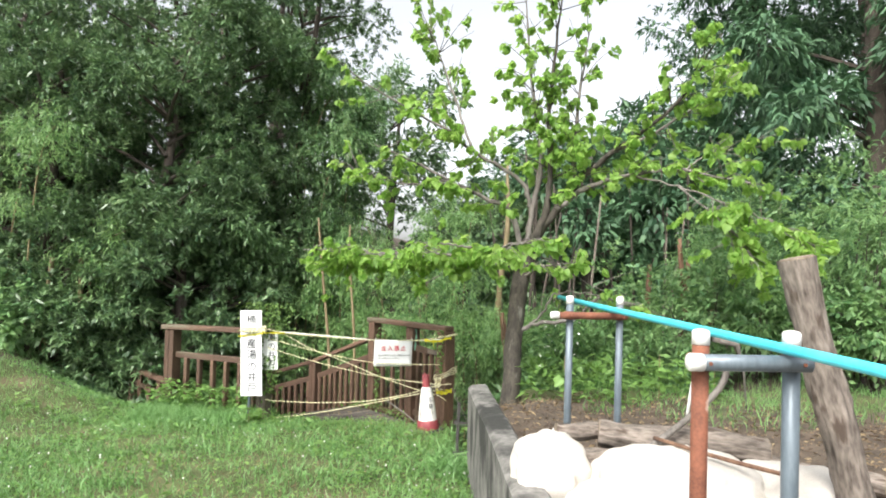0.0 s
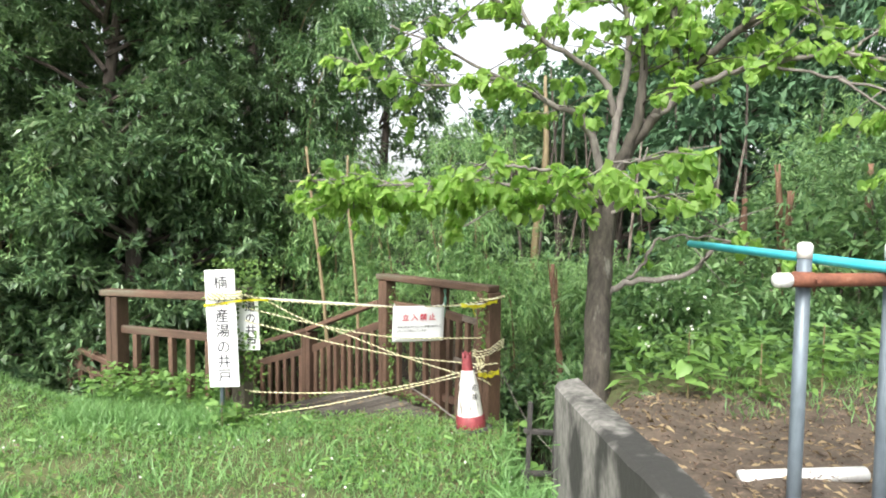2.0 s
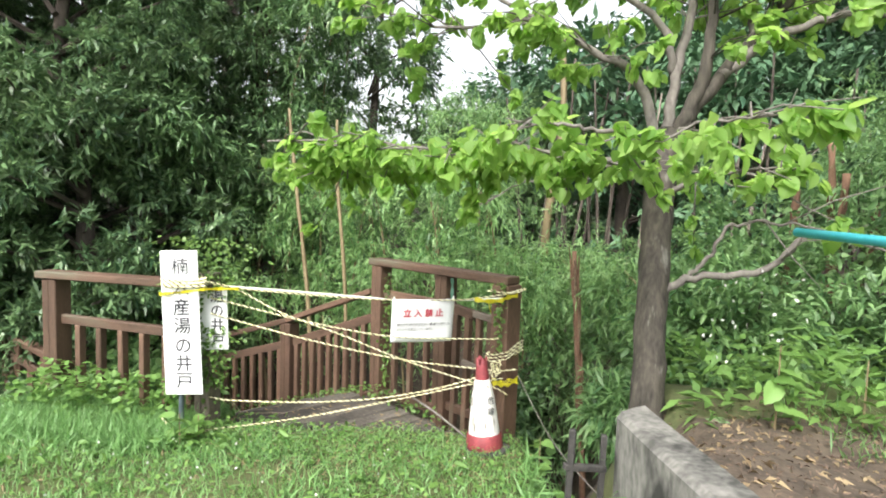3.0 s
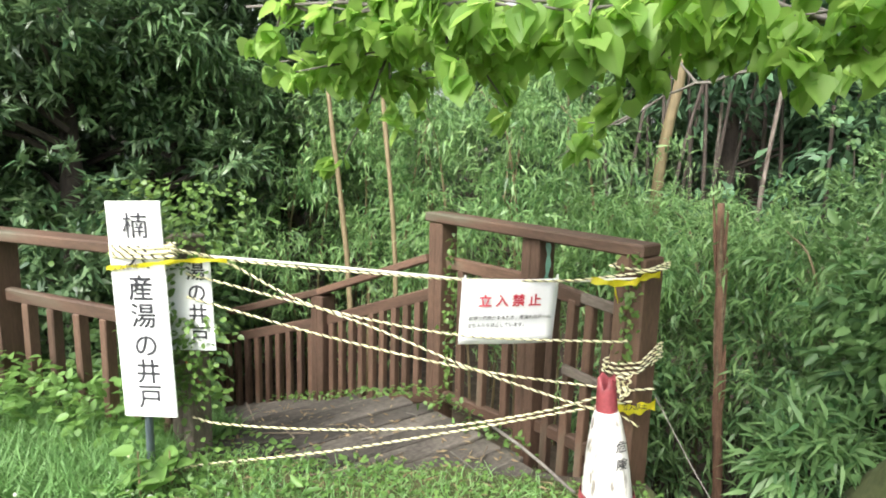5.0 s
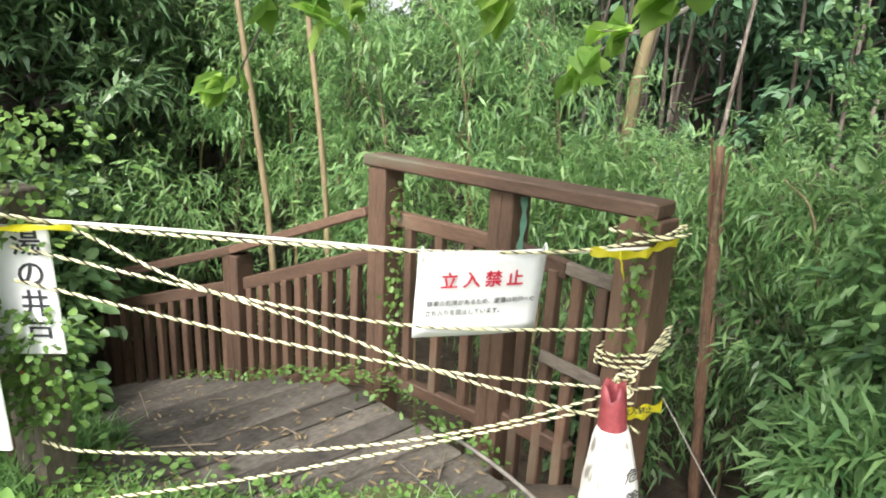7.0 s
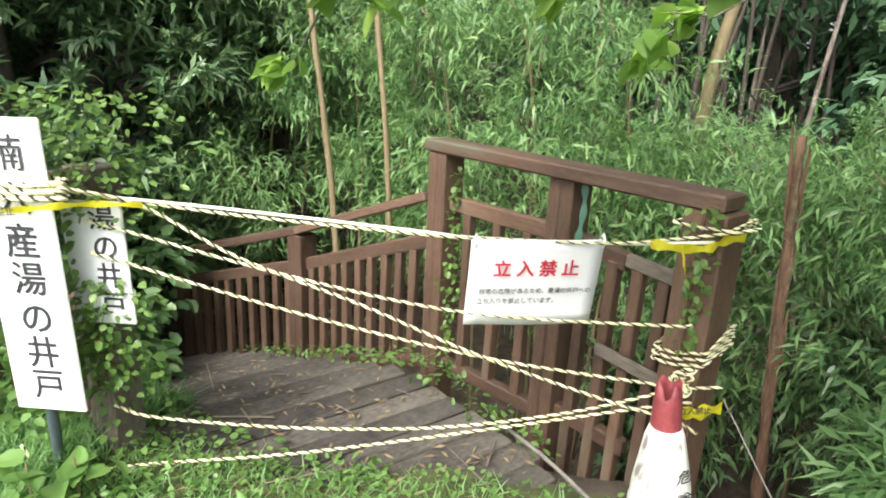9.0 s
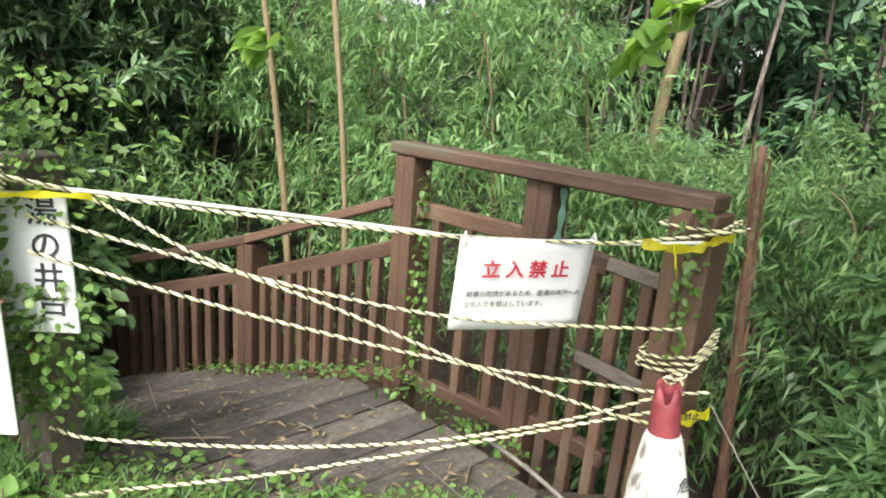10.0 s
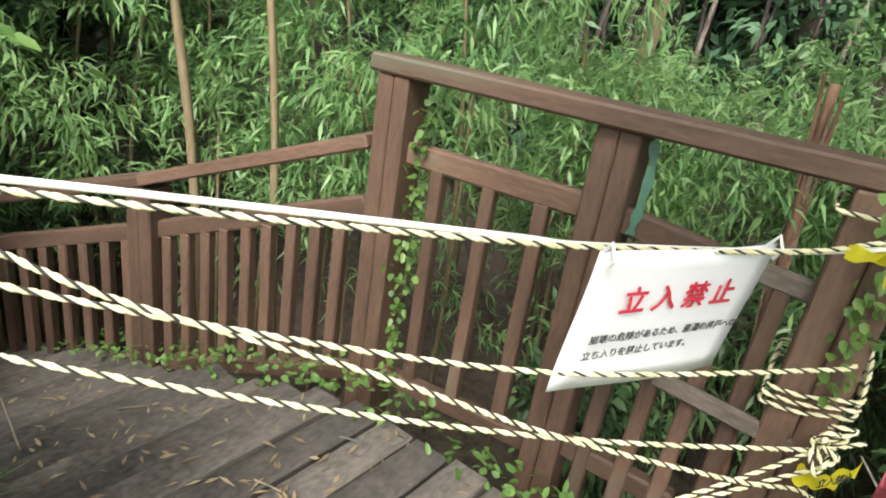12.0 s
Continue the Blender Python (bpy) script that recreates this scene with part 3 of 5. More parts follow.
# ---- ropes, cord and tape ----
def strand_path(pts, radius, turn, pitch):
    out, run, last = [], 0.0, None
    x = None
    for i, p in enumerate(pts):
        if last is not None:
            run += (p - last).length
        d = (pts[min(i + 1, len(pts) - 1)] - pts[max(i - 1, 0)]).normalized()
        x = d.orthogonal().normalized() if x is None else (x - d * x.dot(d)).normalized()
        y = d.cross(x)
        a = 2 * math.pi * (run / pitch + turn)
        out.append(p + (x * math.cos(a) + y * math.sin(a)) * radius)
        last = p
    return out


def resample(pts, step):
    pts = [Vector(p) for p in pts]
    run = np.concatenate([[0], np.cumsum([(b - a).length for a, b in zip(pts, pts[1:])])])
    n = max(3, int(run[-1] / step))
    at = np.linspace(0, run[-1], n)
    arr = np.array([tuple(p) for p in pts])
    return [Vector((np.interp(t, run, arr[:, 0]), np.interp(t, run, arr[:, 1]), np.interp(t, run, arr[:, 2]))) for t in at]


def rope(pts, radius=0.0049, label="yellow and black twisted rope stretched across the ramp", group="barrier ropes"):
    line = resample(smooth_path(pts, 8), 0.0065)
    mid = Vector(pts[0])
    r = thing("rope", mid, label, "rope", group)
    for k in range(3):
        bm = bmesh.new()
        tube(bm, strand_path(line, radius * 0.56, k / 3, 0.043), [radius * (0.62 if k < 2 else 0.47)] * len(line), 6)
        o = part("strand", bm, M_ROPEK if k == 2 else M_ROPEY, r, "black strand" if k == 2 else "", True)
        o.matrix_basis = Matrix.Translation(-mid)
    return r


rope([(-1.87, 7.28, 1.015), (-1.77, 7.39, 0.972), (-1.50, 7.44, 0.945), (-1.206, 7.49, 0.925), (-0.85, 7.555, 0.905), (-0.71, 7.575, 0.903), (-0.316, 7.64, 0.908), (-0.116, 7.68, 0.93), (0.03, 7.70, 0.955), (0.13, 7.715, 0.975)])
rope([(-1.86, 7.28, 1.02), (-1.704, 7.41, 0.952), (-1.424, 7.455, 0.805), (-1.054, 7.52, 0.668), (-0.673, 7.58, 0.513), (-0.223, 7.66, 0.362), (-0.03, 7.70, 0.31), (0.06, 7.71, 0.26)])
rope([(-1.86, 7.37, 0.90), (-1.757, 7.40, 0.871), (-1.226, 7.49, 0.742), (-0.708, 7.578, 0.657), (-0.1, 7.68, 0.647), (-0.02, 7.70, 0.65)])
rope([(-1.86, 7.37, 0.80), (-1.766, 7.40, 0.768), (-1.262, 7.485, 0.632), (-0.673, 7.59, 0.505), (-0.133, 7.677, 0.441), (0.0, 7.70, 0.43), (0.11, 7.715, 0.44)])
rope([(-1.90, 7.445, 0.225), (-1.727, 7.42, 0.22), (-1.27, 7.484, 0.213), (-0.81, 7.562, 0.238), (-0.414, 7.63, 0.308), (-0.147, 7.675, 0.387), (0.0, 7.70, 0.44)])
rope([(-2.15, 7.30, 0.12), (-2.02, 7.27, 0.04), (-1.81, 7.392, 0.037), (-1.272, 7.484, 0.112), (-0.716, 7.578, 0.223), (-0.162, 7.673, 0.343), (0.02, 7.70, 0.38)])
# turns round the sign and the end post
wrap = []
for k in range(100):
    a = k / 20 * 2 * math.pi
    wrap.append((-2.0 + 0.142 * math.cos(a), 7.30 + 0.04 * math.sin(a), 0.975 + 0.0005 * k + 0.009 * math.sin(a * 0.5 + 1) + 0.008 * math.cos(a)))
rope(wrap, 0.0085, label="yellow and black rope wound round the tall sign", group="knots")


def square_turns(cx, cy, z, turns, half, turn, rise, wav=0.0):
    out = []
    for k in range(int(turns * 24)):
        a = k / 24 * 2 * math.pi
        r = half / max(abs(math.cos(a)), abs(math.sin(a))) * 0.9 + 0.012
        p = Vector((r * math.cos(a), r * math.sin(a), 0))
        p.rotate(Euler((0, 0, radians(turn))))
        out.append((cx + p.x, cy + p.y, z + rise * k / 24 + wav * math.sin(a * 1.0 + 0.6)))
    return out


rope(square_turns(C[0], C[1], 0.50, 3.2, 0.092, TURN_AC, 0.022, 0.045), label="yellow and black rope knotted round the end post", group="knots")
rope(square_turns(C[0], C[1], 0.955, 1.2, 0.092, TURN_AC, 0.01, 0.01), label="yellow and black rope tied round the post top", group="knots")
kn = [(-0.03 + 0.035 * math.sin(k * 1.9), 7.69 - 0.02 + 0.02 * math.cos(k * 2.7), 0.50 - 0.006 * k + 0.03 * math.sin(k * 2.3)) for k in range(16)]
rope(kn, label="messy bunch of yellow and black rope ends", group="knots")


def cord(pts, radius, mat, name, label, category):
    bm = bmesh.new()
    line = smooth_path(pts, 6)
    tube(bm, line, [radius] * len(line), 6)
    return tagged(link_bm(name, bm, mat, None, True), label, category)


cord([(-1.80, 7.38, 0.978), (-1.5, 7.452, 0.956), (-1.206, 7.50, 0.937), (-0.85, 7.56, 0.912), (-0.71, 7.585, 0.902), (-0.3, 7.655, 0.905), (0.0, 7.70, 0.925)], 0.006, M_CORD, "cord", "thin white cord tied along the top rope", "cord")
cord([(-0.60, 7.66, 0.235), (-0.42, 7.60, 0.15), (-0.21, 7.50, 0.035)], 0.008, M_TWIG, "stick", "pale bare stick leaning on the ramp edge", "stick")
cord([(0.12, 7.72, 0.40), (0.35, 7.45, 0.05), (0.62, 7.1, -0.15)], 0.003, M_TWIG, "wire", "thin grey wire running down into the bushes", "wire")


def tape(name, pts, width, label, mat=None):
    """A thin ribbon that hangs between pts."""
    line = smooth_path(pts, 6)
    bm = bmesh.new()
    rows = []
    for i, p in enumerate(line):
        w = width * (0.75 + 0.25 * math.sin(i * 1.1))
        up = (Vector((0.02 * math.sin(i * 0.9), 0.25 * math.sin(i * 0.7), 1)) if mat is None else Vector((0.9, -0.3, 0))).normalized() * w / 2
        rows.append((bm.verts.new(p - up), bm.verts.new(p + up)))
    for a, b in zip(rows, rows[1:]):
        bm.faces.new((a[0], b[0], b[1], a[1]))
    bmesh.ops.solidify(bm, geom=bm.faces[:], thickness=0.001)
    t = thing(name, line[0], label, "tape", "barrier tape")
    o = part("ribbon", bm, mat or M_TAPE, t)
    o.matrix_basis = Matrix.Translation(-line[0])
    return t


t1 = tape("barrier_tape", [(-2.15, 7.272, 0.925), (-2.0, 7.262, 0.945), (-1.88, 7.268, 0.965), (-1.80, 7.33, 0.966), (-1.68, 7.385, 0.962)], 0.022, "yellow barrier tape with black print round the sign")
lettering("print", "立入禁止", 0.03, pose(-2.05, 7.252, 0.938, 0, -6, 0) @ FACE, M_BLACK, t1, spacing=1.1)
t2b = tape("barrier_tape", [(-0.19, 7.66, 0.915), (-0.1, 7.67, 0.905), (-0.01, 7.69, 0.91), (0.03, 7.71, 0.93), (0.10, 7.74, 0.94)], 0.035, "yellow barrier tape tied to the end post")
t3b = tape("barrier_tape", [(-0.10, 7.66, 0.92), (-0.09, 7.655, 0.88), (-0.075, 7.66, 0.83)], 0.03, "torn end of yellow barrier tape")
t4 = tape("barrier_tape", [(-0.05, 7.70, 0.36), (0.0, 7.69, 0.345), (0.05, 7.69, 0.352), (0.12, 7.71, 0.37)], 0.06, "crumpled yellow barrier tape round the post")
lettering("print", "立入禁止", 0.028, pose(0.03, 7.672, 0.365, 0, -4, 12) @ FACE, M_BLACK, t4, spacing=0.9)


# ---- pipe racks, pole, logs and sacks on the terrace ----
def pipe(name, p, q, r, mat, parent, caps=(), label=""):
    bm = bmesh.new()
    p, q = Vector(p), Vector(q)
    tube(bm, [p, p.lerp(q, 0.5), q], [r] * 3, 16)
    o = part(name, bm, mat, parent, label, True)
    o.matrix_basis = parent.matrix_basis.inverted()
    for end in caps:
        e, f = (p, q) if end == 0 else (q, p)
        d = (e - f).normalized()
        bm = bmesh.new()
        tube(bm, [e - d * 0.035, e + d * 0.008, e + d * 0.016, e + d * 0.02], [r * 1.07, r * 1.07, r * 0.88, r * 0.4], 16)
        c = part("end_cap", bm, M_CAP, o, "white plastic cap", True)
    return o


def clamp(c, r, parent):
    bm = bmesh.new()
    box(bm, (r * 2.8, r * 2.8, 0.05), Matrix.Translation(c), 0.008)
    tube(bm, [Vector(c) + Vector((0.02, -0.06, 0)), Vector(c) + Vector((0.02, 0.05, 0))], [0.007] * 2, 6)
    o = part("clamp", bm, M_RUST, parent, "rusty pipe clamp")
    o.matrix_basis = parent.matrix_basis.inverted()


def rack(a, b, top, bar_z, r, m1, m2, mb, over):
    k = thing("pipe_rack", (a[0], a[1], 0.5), "upright steel pipe rack frame with white end caps", "pipe rack", "pipe racks")
    pipe("upright", (a[0], a[1], 0.3), (a[0] + 0.01, a[1], top), r, m1, k, (1,))
    pipe("upright", (b[0], b[1], 0.3), (b[0] + 0.01, b[1], top), r, m2, k, (1,))
    d = (Vector((*b, 0)) - Vector((*a, 0))).normalized()
    off = Vector((0, -2 * r, 0))
    pipe("crossbar", Vector((*a, bar_z)) - d * over + off, Vector((*b, bar_z)) + d * 0.05 + off, r, mb, k, (0,))
    clamp((a[0], a[1] - r, bar_z), r, k)
    clamp((b[0], b[1] - r, bar_z), r * 0.9, k)


rack((1.165, 4.95), (1.485, 5.02), 1.53, 1.425, 0.023, M_STEEL, M_STEEL, M_RUST, 0.10)
rack((1.49, 3.2), (1.815, 3.26), 1.49, 1.40, 0.029, M_RUST, M_STEEL, M_STEEL, 0.035)
bm = bmesh.new()
tube(bm, [(1.18, 6.29, 1.485), (1.42, 5.02, 1.468), (1.60, 4.1, 1.462), (1.765, 3.26, 1.452), (2.14, 1.3, 1.43)], [0.019] * 5, 16)
tagged(link_bm("blue_pole", bm, M_BLUE, None, True), "long light blue pole laid across the pipe racks", "pole")


def log(name, p, q, r, label, mat=None, bend=0.01, seed=1, group="logs"):
    p, q = Vector(p), Vector(q)
    m, n = along(p, q)
    t = thing(name, p, label, "log" if group else "post", group)
    bm = bmesh.new()
    k = 25
    pts = [(bend * math.sin(i * 0.37 + seed), bend * math.cos(i * 0.27 + seed), -n / 2 + n * i / (k - 1)) for i in range(k)]
    tube(bm, pts, [r * (1 + 0.04 * math.sin(i * 0.7 + seed)) for i in range(k)], 36, 0.03, False, seed)
    for v in bm.verts:
        a, z = math.atan2(v.co.y, v.co.x), v.co.z
        g = noise.noise(Vector((math.cos(a) * 4.2, math.sin(a) * 4.2, z * 5 + seed))) + 0.5 * noise.noise(Vector((math.cos(a) * 9, math.sin(a) * 9, z * 14 + seed)))
        v.co.xy *= 1 + 0.2 * g
    o = part("bark", bm, mat or M_LOG, t, smooth=True)
    o.matrix_basis = t.matrix_basis.inverted() @ m
    for i in (0, k - 1):
        bm = bmesh.new()
        z = pts[i][2]
        s = -1 if i == 0 else 1
        rings = lathe(bm, [(r * 1.0, z - s * 0.004), (r * 0.95, z + s * 0.004), (r * 0.5, z + s * 0.005), (0.001, z + s * 0.004)], 16, pose(pts[i][0], pts[i][1], 0))
        e = part("cut_end", bm, M_LOGEND, t, "pale sawn end")
        e.matrix_basis = t.matrix_basis.inverted() @ m
    return t


log("leaning_post", (2.24, 3.5, 0.45), (1.94, 3.5, 1.775), 0.063, "leaning grey bark-covered post with a sawn top", seed=4, group="", bend=0.006)
log("log", (1.27, 4.13, 0.90), (2.04, 4.06, 0.87), 0.064, "thick weathered grey log lying on the sacks", seed=2)
log("log", (1.06, 4.17, 0.89), (1.5, 4.25, 0.86), 0.043, "thin weathered grey log lying on the sacks", seed=3)
log("log", (1.08, 3.92, 0.80), (1.45, 4.02, 0.83), 0.046, "short weathered grey log end", seed=5)
log("log", (1.9, 4.3, 0.78), (2.6, 4.15, 0.70), 0.05, "weathered log on the soil", seed=6)
log("log", (1.35, 4.75, 0.68), (2.15, 4.95, 0.68), 0.045, "pale barked log lying on soil", seed=7)
log("log", (1.02, 4.62, 0.66), (1.5, 4.45, 0.66), 0.042, "brown broken log on the soil", seed=8)
log("log", (1.45, 4.5, 0.70), (2.2, 4.35, 0.68), 0.042, "grey split log with peeling bark", seed=9)
log("log", (1.5, 4.2, 0.64), (2.9, 4.5, 0.62), 0.05, "long grey log on the soil", seed=10)
cord([(1.42, 3.9, 0.86), (1.62, 4.0, 0.98), (1.82, 4.05, 1.16), (1.86, 4.06, 1.3)], 0.016, M_TWIG, "branch", "bare grey branch propped on the logs", "branch")
cord([(1.5, 3.95, 0.93), (1.7, 3.6, 0.95), (1.9, 3.5, 0.93)], 0.01, M_REDBARK, "branch", "thin dry branch lying on the sacks", "branch")
bm = bmesh.new()
tube(bm, [(1.1, 5.25, 0.60), (1.62, 5.35, 0.60)], [0.03, 0.03], 14)
tagged(link_bm("plastic_pipe", bm, M_CAP, None, True), "short white plastic pipe lying on soil", "pipe")
bm = bmesh.new()
tube(bm, [(2.165, 6.1, 0.40), (2.22, 6.095, 0.8), (2.285, 6.09, 1.17)], [0.012, 0.012, 0.012], 12)
tagged(link_bm("plastic_stake", bm, M_CAP, None, True), "thin white plastic stake leaning in the grass", "stake")
bm = bmesh.new()
tube(bm, [(2.50, 6.48, 1.165), (2.69, 6.52, 1.12), (2.78, 6.6, 0.9), (2.84, 6.66, 0.4)], [0.036, 0.03, 0.009, 0.008], 12, 0.05)
tagged(link_bm("bent_branch", bm, M_TWIG, None, True), "pale cut branch reaching out of the bushes", "branch")


def sack(centre, radii, seed, label):
    bm = bmesh.new()
    bmesh.ops.create_icosphere(bm, subdivisions=5, radius=1)
    for v in bm.verts:
        c = v.co
        f = 1 + 0.07 * noise.noise(c * 1.7 + Vector((seed, 0, 0))) + 0.05 * noise.noise(c * 4 + Vector((0, seed, 0)))
        crease = 0.09 * abs(math.sin(3.5 * math.atan2(c.y, c.x) + 2.5 * c.z + seed)) ** 3 * (1 - 0.7 * abs(c.z)) + 0.035 * abs(noise.noise(c * 7 + Vector((seed, seed, 0))))
        q = Vector([math.copysign(abs(k) ** 0.75, k) for k in c]) * (f - crease)
        v.co = Vector((q.x * radii[0], q.y * radii[1], max(q.z, -0.75) * radii[2]))
    ob = link_bm("sack", bm, M_SACK, None, True)
    ob.location = centre
    return tagged(ob, label, "sack", "sacks")


sack((1.02, 3.93, 0.72), (0.20, 0.26, 0.20), 1.0, "bulging white cloth sack against the wall")
sack((1.55, 3.72, 0.70), (0.40, 0.32, 0.24), 2.3, "large bulging white cloth sack under logs")
sack((2.05, 3.75, 0.66), (0.30, 0.34, 0.22), 5.1, "white cloth sack on soil")
sack((1.3, 3.45, 0.66), (0.26, 0.3, 0.2), 7.7, "white cloth sack slumped by the pipe rack")


# ---- standing stakes and dead culms ----
def stalk(name, pts, radii, mat, label, category, wob=0.15, seed=1):
    bm = bmesh.new()
    line = smooth_path(pts, 7)
    tube(bm, line, lerp_list(radii, len(line)), 9, wob, True, seed)
    return tagged(link_bm(name, bm, mat, None, True), label, category)


def bark_stake():
    t = thing("bark_stake", (0.76, 8.9, -1.2), "broken stake with peeling reddish bark beside the ramp", "stake")
    inv = t.matrix_basis.inverted()
    line = smooth_path([(0.82, 8.9, -1.3), (0.76, 8.9, -0.5), (0.70, 8.9, 0.2), (0.665, 8.9, 0.6), (0.618, 8.9, 1.16)], 7)
    bm = bmesh.new()
    tube(bm, line, lerp_list([0.03, 0.027, 0.024, 0.02], len(line)), 10, 0.3, True, 3)
    part("core", bm, M_REDBARK, t, smooth=True).matrix_basis = inv
    r = random.Random(8)
    for i in range(22):
        j = r.randrange(8, len(line) - 4)
        a = r.uniform(0, 6.28)
        o = Vector((math.cos(a), math.sin(a), 0))
        k = min(j + r.randrange(2, 6), len(line) - 1)
        bm = bmesh.new()
        tube(bm, [line[j] + o * 0.024, line[(j + k) // 2] + o * 0.028, line[k] + o * r.uniform(0.027, 0.055) + Vector((0, 0, r.uniform(0, 0.05)))], [0.008, 0.011, 0.003], 5)
        part("bark_strip", bm, M_LITTER if i % 3 == 0 else M_REDBARK, t).matrix_basis = inv


bark_stake()
stalk("dry_culm", [(-1.8, 9.6, -1.3), (-1.88, 9.6, 0.41), (-2.01, 9.6, 1.565), (-2.1, 9.6, 2.4)], [0.022, 0.021, 0.019, 0.012], M_CULM, "dry yellow bamboo culm standing in the thicket", "bamboo")
stalk("dry_culm", [(-1.46, 9.6, -1.3), (-1.51, 9.6, 0.557), (-1.615, 9.6, 1.77), (-1.62, 9.6, 2.3)], [0.02, 0.019, 0.017, 0.012], M_CULM, "dry yellow bamboo culm standing in the thicket", "bamboo", seed=5)
stalk("dry_culm", [(0.6, 10.5, -1.0), (0.5, 10.4, 1.0), (0.62, 10.3, 2.3), (0.6, 10.3, 3.3)], [0.05, 0.045, 0.04, 0.02], M_CULM, "thick dry culm behind the tree", "bamboo", seed=6)
for i, (x, y, tx) in enumerate(((2.9, 9.3, 0.1), (3.05, 9.4, -0.15), (3.3, 9.5, 0.1), (2.4, 9.0, 0.05), (3.9, 9.6, 0.0), (-5.6, 8.6, 0.1), (-5.2, 8.8, -0.02))):
    stalk("dead_stem", [(x, y, -0.4), (x + tx * 0.4, y, 0.9), (x + tx, y, 1.9 + 0.3 * math.sin(i * 2))], [0.045, 0.04, 0.028], M_REDBARK if x > 0 else M_CULM, "dead reddish stem standing among bushes", "dead stem", 0.25, i + 10)


